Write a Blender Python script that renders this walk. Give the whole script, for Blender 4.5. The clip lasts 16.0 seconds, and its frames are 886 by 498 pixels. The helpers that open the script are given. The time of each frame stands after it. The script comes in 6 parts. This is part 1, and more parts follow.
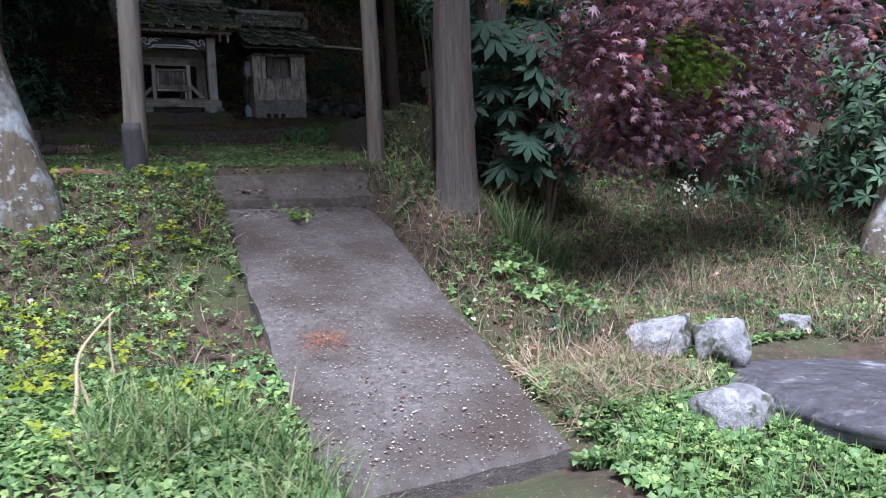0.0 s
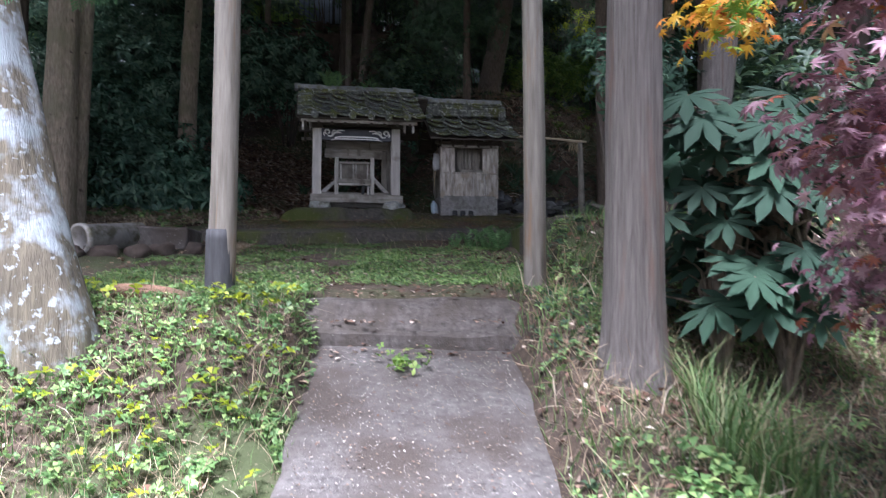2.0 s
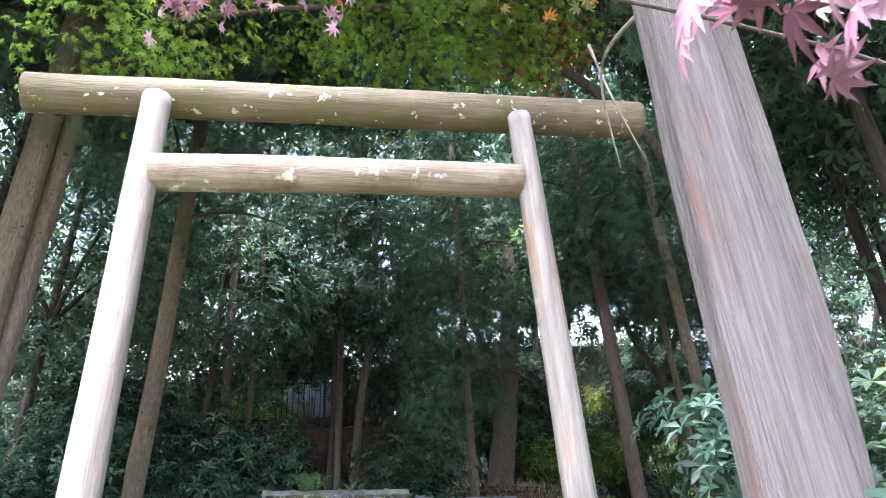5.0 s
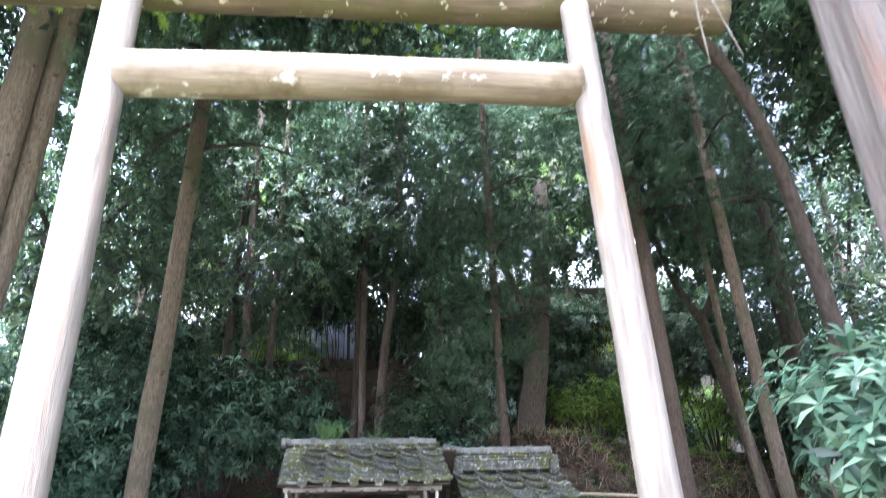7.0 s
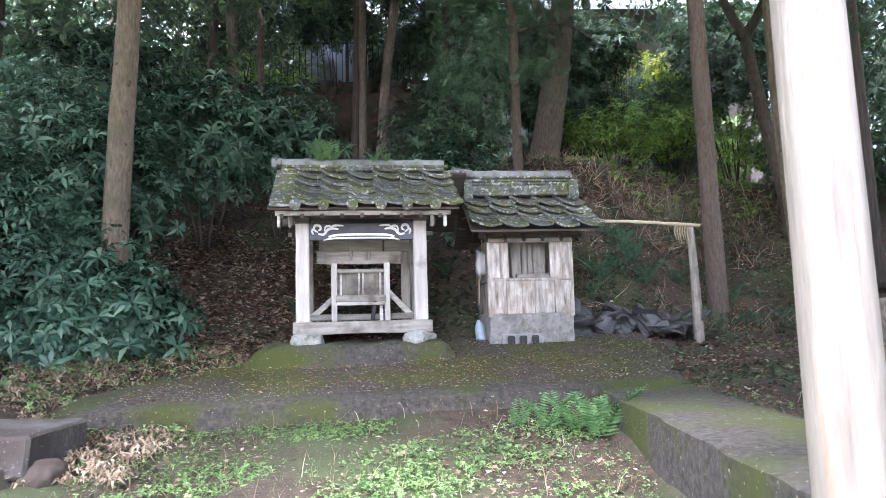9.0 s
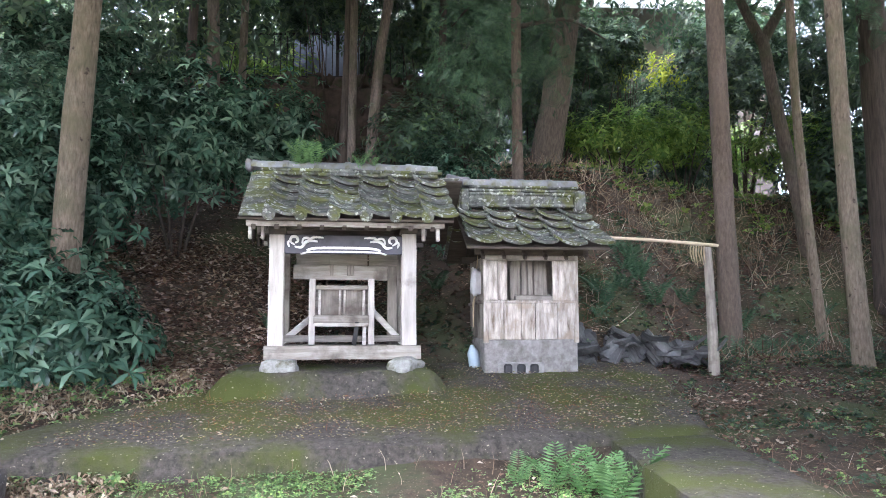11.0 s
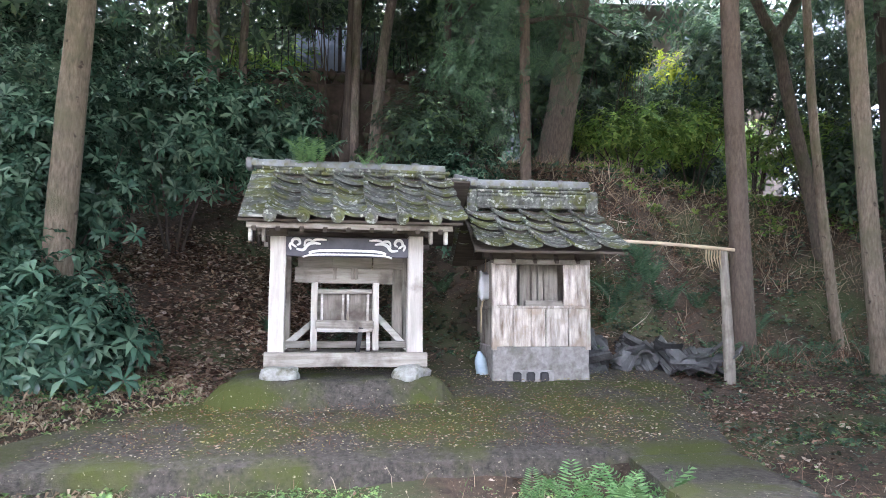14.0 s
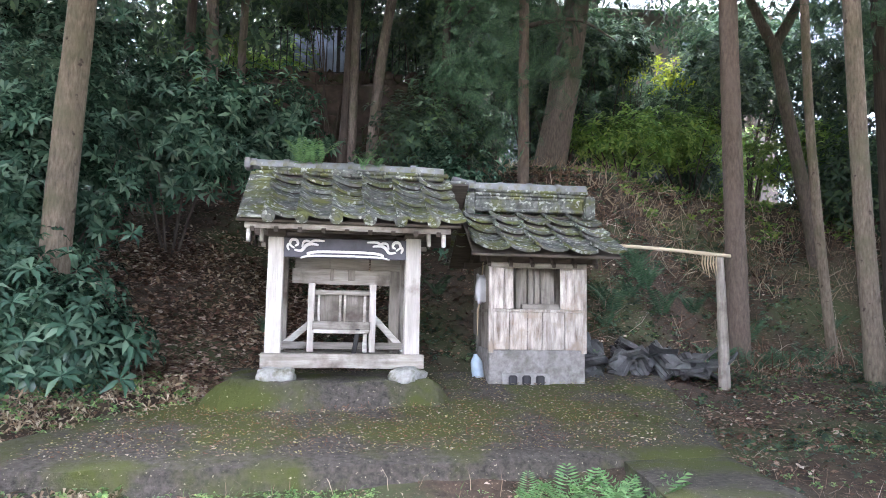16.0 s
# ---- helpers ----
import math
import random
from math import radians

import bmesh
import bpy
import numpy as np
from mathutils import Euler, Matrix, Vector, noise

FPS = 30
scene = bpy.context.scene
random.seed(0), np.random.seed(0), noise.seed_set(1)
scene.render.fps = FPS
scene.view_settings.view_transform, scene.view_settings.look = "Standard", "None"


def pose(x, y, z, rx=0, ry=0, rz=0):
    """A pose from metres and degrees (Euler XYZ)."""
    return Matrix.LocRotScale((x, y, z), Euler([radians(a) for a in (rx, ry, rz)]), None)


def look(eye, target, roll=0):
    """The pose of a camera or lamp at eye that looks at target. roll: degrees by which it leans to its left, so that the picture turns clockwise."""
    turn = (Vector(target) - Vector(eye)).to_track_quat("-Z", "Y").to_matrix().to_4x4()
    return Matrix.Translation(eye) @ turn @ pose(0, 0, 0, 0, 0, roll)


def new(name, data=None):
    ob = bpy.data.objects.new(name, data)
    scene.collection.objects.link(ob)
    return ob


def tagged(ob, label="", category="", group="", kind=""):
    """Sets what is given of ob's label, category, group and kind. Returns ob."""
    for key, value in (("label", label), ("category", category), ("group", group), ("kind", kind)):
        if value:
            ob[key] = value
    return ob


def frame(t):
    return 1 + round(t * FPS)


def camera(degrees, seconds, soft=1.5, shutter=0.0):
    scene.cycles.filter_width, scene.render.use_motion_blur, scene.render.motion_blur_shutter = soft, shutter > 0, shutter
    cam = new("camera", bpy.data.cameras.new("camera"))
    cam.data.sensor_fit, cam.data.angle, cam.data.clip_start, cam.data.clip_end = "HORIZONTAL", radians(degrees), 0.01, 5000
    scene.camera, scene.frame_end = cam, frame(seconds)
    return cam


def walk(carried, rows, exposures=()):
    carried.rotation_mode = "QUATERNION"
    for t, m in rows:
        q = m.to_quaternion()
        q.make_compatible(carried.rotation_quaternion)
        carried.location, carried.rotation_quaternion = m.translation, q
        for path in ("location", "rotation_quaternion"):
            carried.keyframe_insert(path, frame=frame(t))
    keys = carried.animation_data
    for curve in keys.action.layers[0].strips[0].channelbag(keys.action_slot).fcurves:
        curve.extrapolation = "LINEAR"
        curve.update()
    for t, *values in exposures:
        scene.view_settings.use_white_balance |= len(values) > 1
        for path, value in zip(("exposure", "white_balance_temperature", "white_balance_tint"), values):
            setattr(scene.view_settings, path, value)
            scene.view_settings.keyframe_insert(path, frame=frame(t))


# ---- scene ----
cam = camera(61.6, 16.0, soft=0.75, shutter=0.25)
PATH = [
    (0, (0.057, 0.221, 1.542), (0.768, 2.079, 1.339), -2.2),
    (0.5, (0.463, 0.542, 1.57), (1.131, 2.41, 1.321), -1.1),
    (1, (0.813, 0.953, 1.631), (1.251, 2.897, 1.464), 0.7),
    (1.5, (0.96, 1.425, 1.732), (1.261, 3.401, 1.662), 0.9),
    (2, (1.065, 1.908, 1.798), (1.186, 3.904, 1.846), 0.2),
    (2.5, (1.086, 2.34, 1.91), (1.08, 4.326, 2.149), -0.7),
    (3, (1.081, 2.672, 2.037), (1.126, 4.6, 2.569), -1.6),
    (3.5, (1.131, 2.916, 2.082), (1.104, 4.747, 2.887), -1.3),
    (4, (1.227, 3.237, 2.14), (1.321, 4.944, 3.178), -2.7),
    (6.5, (1.245, 4.106, 2.586), (1.363, 5.847, 3.563), -3.8),
    (7, (1.229, 4.343, 2.624), (1.275, 6.137, 3.507), -2.3),
    (7.5, (1.2, 4.631, 2.575), (1.249, 6.573, 3.049), -0.7),
    (8, (1.278, 4.915, 2.617), (1.292, 6.89, 2.933), -0.7),
    (8.5, (1.266, 5.174, 2.637), (1.207, 7.159, 2.874), 0.1),
    (9, (1.196, 5.439, 2.718), (1.21, 7.428, 2.932), -1.5),
    (11.5, (1.187, 6.259, 3.021), (1.219, 8.248, 3.224), 0.3),
    (12, (1.186, 6.318, 3.051), (1.172, 8.305, 3.275), 0.5),
    (12.5, (1.136, 6.365, 3.068), (1.064, 8.354, 3.268), -0.4),
    (13, (1.138, 6.377, 3.072), (1.104, 8.363, 3.306), 0.0),
    (13.5, (1.121, 6.396, 3.067), (1.139, 8.384, 3.282), 0.0),
    (14, (1.121, 6.409, 3.066), (1.164, 8.399, 3.259), 0.3),
    (14.5, (1.109, 6.416, 3.073), (1.186, 8.406, 3.253), 0.4),
    (15, (1.109, 6.405, 3.073), (1.184, 8.396, 3.253), 0.9),
    (15.5, (1.094, 6.394, 3.08), (1.165, 8.384, 3.267), 0.9),
    (16, (1.096, 6.397, 3.078), (1.153, 8.387, 3.274), 1.0),
]
walk(cam, [(t, look(eye, target, roll)) for t, eye, target, roll in PATH],
     [(t, s, k, 21.0) for t, s, k in ((0.0, 0.95, 5550.0), (0.5, 1.02, 5550.0), (1.5, 1.85, 5600.0), (2.5, 2.75, 5650.0), (3.2, 3.7, 5650.0), (4.0, 3.9, 5650.0), (7.0, 4.55, 5650.0), (9.0, 4.65, 5750.0), (11.5, 4.75, 5850.0), (16.0, 4.75, 5850.0))])

# ---- world and sun ----
SUN_EL, SUN_AZ = 62.0, 200.0
world = bpy.data.worlds.new("sky")
scene.world = world
world.use_nodes = True
wn = world.node_tree
sky = wn.nodes.new("ShaderNodeTexSky")
sky.sky_type, sky.sun_disc = "NISHITA", False
sky.sun_elevation, sky.sun_rotation = radians(SUN_EL), radians(SUN_AZ)
sky.air_density, sky.dust_density, sky.ozone_density = 1.0, 4.0, 1.0
veil = wn.nodes.new("ShaderNodeHueSaturation")
veil.inputs["Saturation"].default_value = 0.5
wn.links.new(sky.outputs[0], veil.inputs["Color"])
wn.links.new(veil.outputs[0], wn.nodes["Background"].inputs[0])
wn.nodes["Background"].inputs[1].default_value = 0.07
sun = new("sun", bpy.data.lights.new("sun", "SUN"))
sun.data.energy, sun.data.angle, sun.data.color = 4.5, radians(20), (1.0, 0.98, 0.96)
az, el = radians(SUN_AZ), radians(SUN_EL)
sun.matrix_world = look((math.sin(az) * math.cos(el) * 50, math.cos(az) * math.cos(el) * 50, math.sin(el) * 50), (0, 0, 0))


# ---- materials ----
def ramp_node(nt, stops):
    r = nt.nodes.new("ShaderNodeValToRGB")
    while len(r.color_ramp.elements) < len(stops):
        r.color_ramp.elements.new(0.5)
    for e, (p, c) in zip(r.color_ramp.elements, stops):
        e.position, e.color = p, (*c, 1)
    return r


def noise_node(nt, coord, scale, stretch=(1, 1, 1), detail=6.0, rough=0.6):
    m = nt.nodes.new("ShaderNodeMapping")
    m.inputs["Scale"].default_value = stretch
    nt.links.new(coord, m.inputs[0])
    n = nt.nodes.new("ShaderNodeTexNoise")
    n.inputs["Scale"].default_value, n.inputs["Detail"].default_value, n.inputs["Roughness"].default_value = scale, detail, rough
    nt.links.new(m.outputs[0], n.inputs["Vector"])
    return n.outputs["Fac"]


def mix_col(nt, fac, a, b, mode="MIX"):
    m = nt.nodes.new("ShaderNodeMix")
    m.data_type, m.blend_type = "RGBA", mode
    for sock, v in ((m.inputs[0], fac), (m.inputs[6], a), (m.inputs[7], b)):
        if isinstance(v, bpy.types.NodeSocket):
            nt.links.new(v, sock)
        elif isinstance(v, tuple):
            sock.default_value = (*v, 1)
        else:
            sock.default_value = v
    return m.outputs[2]


def surface(name, c1, c2, scale=8.0, stretch=(1, 1, 1), rough=0.85, bump=0.4, bscale=40.0, stain=None, sscale=1.5, slo=0.5, shi=0.65,
            spots=None, pscale=30.0, plo=0.66, phi=0.72, piece=0.0, metallic=0.0, world_space=False, sstretch=(1, 1, 1), deep=0.02):
    """A solid surface: two tones of grain, a larger stain, small spots, relief."""
    m = bpy.data.materials.new(name)
    m.use_nodes = True
    nt = m.node_tree
    bs = nt.nodes["Principled BSDF"]
    tc = nt.nodes.new("ShaderNodeTexCoord")
    co = tc.outputs["Object"]
    if world_space:
        co = nt.nodes.new("ShaderNodeNewGeometry").outputs["Position"]
    grain = noise_node(nt, co, scale, stretch, 8, 0.65)
    col = ramp_node(nt, [(0.3, c1), (0.7, c2)])
    nt.links.new(grain, col.inputs[0])
    out = col.outputs[0]
    if stain:
        s = ramp_node(nt, [(slo, (0, 0, 0)), (shi, (1, 1, 1))])
        nt.links.new(noise_node(nt, co, sscale, sstretch, 5, 0.6), s.inputs[0])
        out = mix_col(nt, s.outputs[0], out, stain)
    if spots:
        s = ramp_node(nt, [(plo, (0, 0, 0)), (phi, (1, 1, 1))])
        nt.links.new(noise_node(nt, co, pscale, (1, 1, 1), 3, 0.6), s.inputs[0])
        out = mix_col(nt, s.outputs[0], out, spots)
    if piece:
        oi = nt.nodes.new("ShaderNodeObjectInfo")
        mr = nt.nodes.new("ShaderNodeMapRange")
        mr.inputs[3].default_value, mr.inputs[4].default_value = 1 - piece, 1 + piece * 0.6
        nt.links.new(oi.outputs["Random"], mr.inputs[0])
        hsv = nt.nodes.new("ShaderNodeHueSaturation")
        nt.links.new(mr.outputs[0], hsv.inputs["Value"])
        nt.links.new(out, hsv.inputs["Color"])
        out = hsv.outputs[0]
    nt.links.new(out, bs.inputs["Base Color"])
    bs.inputs["Roughness"].default_value, bs.inputs["Metallic"].default_value = rough, metallic
    if bump:
        b = nt.nodes.new("ShaderNodeBump")
        b.inputs["Strength"].default_value, b.inputs["Distance"].default_value = bump, deep
        nt.links.new(noise_node(nt, co, bscale, stretch, 8, 0.7), b.inputs["Height"])
        nt.links.new(b.outputs[0], bs.inputs["Normal"])
    return m


def leaf(name, stops, rough=0.5, translucent=0.3):
    """Leaves: each one takes its own tone."""
    m = bpy.data.materials.new(name)
    m.use_nodes = True
    nt = m.node_tree
    bs = nt.nodes["Principled BSDF"]
    geo = nt.nodes.new("ShaderNodeNewGeometry")
    r = ramp_node(nt, stops)
    nt.links.new(geo.outputs["Random Per Island"], r.inputs[0])
    tone = noise_node(nt, geo.outputs["Position"], 1.3, (1, 1, 1), 3, 0.5)
    tr = ramp_node(nt, [(0.3, (0.62, 0.62, 0.62)), (0.7, (1.25, 1.25, 1.25))])
    nt.links.new(tone, tr.inputs[0])
    col = mix_col(nt, 1.0, r.outputs[0], tr.outputs[0], "MULTIPLY")
    nt.links.new(col, bs.inputs["Base Color"])
    bs.inputs["Roughness"].default_value = rough
    if translucent:
        t = nt.nodes.new("ShaderNodeBsdfTranslucent")
        nt.links.new(col, t.inputs[0])
        mx = nt.nodes.new("ShaderNodeMixShader")
        mx.inputs[0].default_value = translucent
        nt.links.new(bs.outputs[0], mx.inputs[1])
        nt.links.new(t.outputs[0], mx.inputs[2])
        nt.links.new(mx.outputs[0], nt.nodes["Material Output"].inputs[0])
    return m


SOIL = surface("soil_and_litter", (0.025, 0.018, 0.013), (0.1, 0.07, 0.047), 14, rough=0.95, bump=0.9, bscale=30, stain=(0.06, 0.075, 0.03), sscale=0.9, slo=0.5, shi=0.62, spots=(0.3, 0.24, 0.17), pscale=60, plo=0.64, phi=0.68, world_space=True)
CONCRETE = surface("worn_concrete", (0.074, 0.067, 0.062), (0.215, 0.2, 0.19), 24, rough=0.93, bump=1.0, bscale=55, stain=(0.075, 0.06, 0.05), sscale=1.5, slo=0.4, shi=0.62, spots=(0.5, 0.48, 0.46), pscale=70, plo=0.66, phi=0.7)
MOSSY = surface("mossy_concrete", (0.03, 0.027, 0.023), (0.135, 0.12, 0.102), 26, rough=0.95, bump=1.0, bscale=45, stain=(0.075, 0.09, 0.018), sscale=1.5, slo=0.44, shi=0.6, spots=(0.4, 0.36, 0.25), pscale=45, plo=0.66, phi=0.7)
PALE_ROCK = surface("pale_rock", (0.16, 0.165, 0.175), (0.6, 0.62, 0.64), 9, rough=0.85, bump=1.0, bscale=18, stain=(0.1, 0.11, 0.08), sscale=7, slo=0.5, shi=0.6, deep=0.05)
DARK_ROCK = surface("dark_slab_stone", (0.035, 0.034, 0.042), (0.12, 0.118, 0.135), 14, rough=0.8, bump=0.8, bscale=12, stain=(0.32, 0.33, 0.36), sscale=2.8, slo=0.6, shi=0.7, spots=(0.3, 0.31, 0.33), pscale=16, plo=0.66, phi=0.72, deep=0.04)
WALL_ROCK = surface("brown_wall_stone", (0.04, 0.03, 0.024), (0.125, 0.095, 0.078), 4, rough=0.9, bump=0.7, bscale=14, stain=(0.05, 0.06, 0.03), sscale=3, piece=0.35)
PEELED = surface("peeled_log", (0.11, 0.094, 0.076), (0.27, 0.246, 0.21), 6, (4, 4, 0.3), 0.7, 0.5, 24, stain=(0.2, 0.13, 0.08), sscale=5, slo=0.56, shi=0.7, sstretch=(2.5, 2.5, 0.25), spots=(0.16, 0.1, 0.07), pscale=7, plo=0.73, phi=0.77)
BEAM_LOG = surface("mossy_beam_log", (0.062, 0.046, 0.025), (0.19, 0.15, 0.092), 6, (0.35, 4, 4), 0.8, 0.5, 22, stain=(0.085, 0.08, 0.025), sscale=3, slo=0.46, shi=0.62, spots=(0.5, 0.46, 0.38), pscale=12, plo=0.62, phi=0.67)
TIE_LOG = surface("flaking_tie_log", (0.12, 0.09, 0.058), (0.35, 0.295, 0.215), 6, (0.3, 4, 4), 0.8, 0.5, 22, stain=(0.13, 0.1, 0.05), sscale=3, slo=0.5, shi=0.64, spots=(0.6, 0.57, 0.5), pscale=9, plo=0.58, phi=0.66)
# charring of the gate foot; also the painted shade of the hut's vents
CHARRED_AND_HOLE = surface("charred_wood_and_hole_shade", (0.02, 0.02, 0.022), (0.06, 0.06, 0.065), 8, (3, 3, 0.4), 0.7, 0.3, 20)
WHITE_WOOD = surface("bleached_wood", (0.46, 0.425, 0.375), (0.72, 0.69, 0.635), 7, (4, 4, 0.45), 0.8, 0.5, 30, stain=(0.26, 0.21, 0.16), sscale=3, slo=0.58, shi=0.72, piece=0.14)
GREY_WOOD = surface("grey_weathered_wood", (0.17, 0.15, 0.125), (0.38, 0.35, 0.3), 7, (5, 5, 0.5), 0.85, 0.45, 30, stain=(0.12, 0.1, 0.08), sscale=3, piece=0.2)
GREY_WOOD_X = surface("grey_wood_along", (0.2, 0.18, 0.15), (0.44, 0.41, 0.36), 7, (0.5, 5, 5), 0.85, 0.45, 30, stain=(0.13, 0.11, 0.09), sscale=3, piece=0.2)
PALE_WOOD_X = surface("bleached_wood_along", (0.46, 0.44, 0.39), (0.74, 0.72, 0.67), 7, (0.5, 5, 5), 0.8, 0.4, 30, stain=(0.26, 0.23, 0.19), sscale=3, piece=0.1)
BOARD = surface("flaking_board", (0.17, 0.13, 0.095), (0.76, 0.71, 0.64), 8, (3.2, 3.2, 0.55), 0.85, 0.6, 28, stain=(0.36, 0.29, 0.22), sscale=5, slo=0.52, shi=0.66, piece=0.14)
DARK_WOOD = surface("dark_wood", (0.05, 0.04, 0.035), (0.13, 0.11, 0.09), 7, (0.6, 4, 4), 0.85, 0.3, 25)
BLACK_PAINT = surface("black_paint", (0.03, 0.03, 0.04), (0.07, 0.07, 0.085), 6, rough=0.5, bump=0.1, bscale=30)
WHITE_PAINT = surface("white_paint", (0.72, 0.72, 0.7), (0.85, 0.85, 0.83), 20, rough=0.6, bump=0.1)
TILE = surface("mossy_roof_tile", (0.06, 0.065, 0.06), (0.27, 0.285, 0.26), 16, rough=0.85, bump=0.9, bscale=50, stain=(0.15, 0.165, 0.06), sscale=6, slo=0.46, shi=0.6, spots=(0.5, 0.53, 0.47), pscale=22, plo=0.56, phi=0.63, piece=0.35, world_space=True)
TILE_GREY = surface("grey_roof_tile", (0.14, 0.15, 0.16), (0.34, 0.36, 0.38), 8, rough=0.6, bump=0.3, bscale=40, stain=(0.14, 0.14, 0.07), sscale=4, slo=0.52, shi=0.66, spots=(0.45, 0.47, 0.45), pscale=14, plo=0.66, phi=0.72, piece=0.3)
CEDAR = surface("cedar_bark", (0.11, 0.094, 0.084), (0.265, 0.238, 0.218), 13, (6, 6, 0.22), 0.92, 1.0, 14, stain=(0.21, 0.125, 0.09), sscale=4, slo=0.56, shi=0.7, sstretch=(2, 2, 0.2), deep=0.06)
BARK = surface("brown_bark", (0.115, 0.092, 0.068), (0.32, 0.265, 0.2), 9, (5, 5, 1.3), 0.92, 1.0, 12, stain=(0.15, 0.14, 0.085), sscale=1.6, spots=(0.07, 0.052, 0.04), pscale=9, plo=0.66, phi=0.72, deep=0.03)
BARK_GREY = surface("grey_brown_bark", (0.07, 0.058, 0.048), (0.2, 0.165, 0.135), 9, (5, 5, 1.3), 0.92, 1.0, 12, stain=(0.09, 0.1, 0.055), sscale=1.6, deep=0.03)
BARK_RED = surface("reddish_bark", (0.075, 0.057, 0.045), (0.18, 0.14, 0.11), 9, (4, 4, 1.3), 0.92, 0.9, 12, stain=(0.14, 0.11, 0.09), sscale=1.2)
BARK_DARK = surface("dark_bark", (0.03, 0.024, 0.02), (0.1, 0.08, 0.065), 6, (5, 5, 0.5), 0.92, 0.8, 10)
LICHEN = surface("lichen_bark", (0.07, 0.06, 0.045), (0.2, 0.17, 0.12), 6, (4, 4, 0.6), 0.9, 0.9, 12, stain=(0.33, 0.37, 0.4), sscale=2.6, slo=0.5, shi=0.6, spots=(0.36, 0.39, 0.41), pscale=18, plo=0.58, phi=0.64)
CLAY = surface("clay_pipe", (0.34, 0.32, 0.3), (0.54, 0.52, 0.49), 8, rough=0.85, bump=0.3, bscale=40, stain=(0.16, 0.15, 0.1), sscale=5)
IRON = surface("dark_iron", (0.02, 0.02, 0.02), (0.05, 0.05, 0.05), 10, rough=0.6, bump=0.1, metallic=0.4)
PANEL_BLUE = surface("pale_blue_sheet", (0.1, 0.13, 0.18), (0.17, 0.21, 0.27), 4, rough=0.6, bump=0.1)
PLASTER = surface("house_plaster", (0.1, 0.088, 0.076), (0.17, 0.152, 0.132), 3, rough=0.9, bump=0.2, stain=(0.16, 0.15, 0.13))
ROOFING = surface("pale_metal_roof", (0.62, 0.64, 0.66), (0.78, 0.8, 0.82), 2, rough=0.45, bump=0.1, metallic=0.2)
BAMBOO = surface("dry_bamboo", (0.42, 0.34, 0.22), (0.62, 0.54, 0.4), 9, (0.4, 4, 4), 0.6, 0.2, 30)
STRAW = surface("straw", (0.3, 0.23, 0.14), (0.5, 0.42, 0.28), 20, (4, 4, 0.5), 0.9, 0.3)
PLASTIC = surface("white_plastic", (0.4, 0.41, 0.42), (0.56, 0.57, 0.58), 12, rough=0.35, bump=0.3, bscale=20)
BLUE_PLASTIC = surface("pale_blue_plastic", (0.3, 0.4, 0.48), (0.42, 0.52, 0.58), 12, rough=0.3, bump=0.1)
RED_PAINT = surface("red_paint", (0.4, 0.05, 0.04), (0.55, 0.1, 0.08), 12, rough=0.5, bump=0.1)
NEEDLES_RED = surface("rusty_needles", (0.22, 0.08, 0.04), (0.42, 0.17, 0.08), 20, rough=0.9, bump=0.3)
GLASS = bpy.data.materials.new("window_glass")
GLASS.use_nodes = True
_b = GLASS.node_tree.nodes["Principled BSDF"]
_b.inputs["Base Color"].default_value, _b.inputs["Roughness"].default_value, _b.inputs["Metallic"].default_value = (0.35, 0.4, 0.45, 1), 0.05, 0.6

L_DARK = leaf("dark_glossy_leaf", [(0.0, (0.04, 0.09, 0.06)), (0.5, (0.09, 0.18, 0.12)), (1.0, (0.21, 0.33, 0.22))], 0.24, 0.25)
L_FOREST = leaf("forest_leaf", [(0.0, (0.032, 0.066, 0.042)), (0.6, (0.063, 0.12, 0.068)), (1.0, (0.135, 0.21, 0.085))], 0.45, 0.3)
# light green raised by painted sunlight, as the crest plants render in shade
L_BRIGHT_SUNLIT = leaf("sunlit_green_leaf", [(0.0, (0.1, 0.2, 0.05)), (0.6, (0.2, 0.34, 0.07)), (1.0, (0.36, 0.48, 0.12))], 0.5, 0.45)
L_YELLOW = leaf("yellow_green_leaf", [(0.0, (0.2, 0.3, 0.02)), (1.0, (0.5, 0.55, 0.04))], 0.5, 0.45)
L_CEDAR = leaf("cedar_spray", [(0.0, (0.036, 0.078, 0.045)), (0.6, (0.06, 0.13, 0.07)), (1.0, (0.12, 0.21, 0.1))], 0.6, 0.2)
L_MAPLE = leaf("purple_maple_leaf", [(0.0, (0.15, 0.065, 0.09)), (0.45, (0.27, 0.14, 0.185)), (0.85, (0.42, 0.27, 0.32)), (0.93, (0.34, 0.07, 0.055)), (1.0, (0.42, 0.25, 0.13))], 0.5, 0.4)
L_MAPLE_MIX = leaf("turning_maple_leaf", [(0.0, (0.1, 0.15, 0.03)), (0.4, (0.2, 0.18, 0.035)), (0.7, (0.42, 0.17, 0.03)), (1.0, (0.5, 0.09, 0.04))], 0.42, 0.4)
L_MAPLE_GOLD = leaf("golden_maple_leaf", [(0.0, (0.3, 0.3, 0.03)), (0.3, (0.55, 0.36, 0.03)), (0.75, (0.62, 0.3, 0.04)), (1.0, (0.6, 0.13, 0.05))], 0.42, 0.5)
L_MAPLE_GREEN = leaf("green_maple_leaf", [(0.0, (0.14, 0.27, 0.03)), (1.0, (0.3, 0.45, 0.07))], 0.42, 0.65)
L_FATSIA = leaf("fatsia_leaf", [(0.0, (0.018, 0.05, 0.03)), (1.0, (0.04, 0.098, 0.056))], 0.8, 0.15)
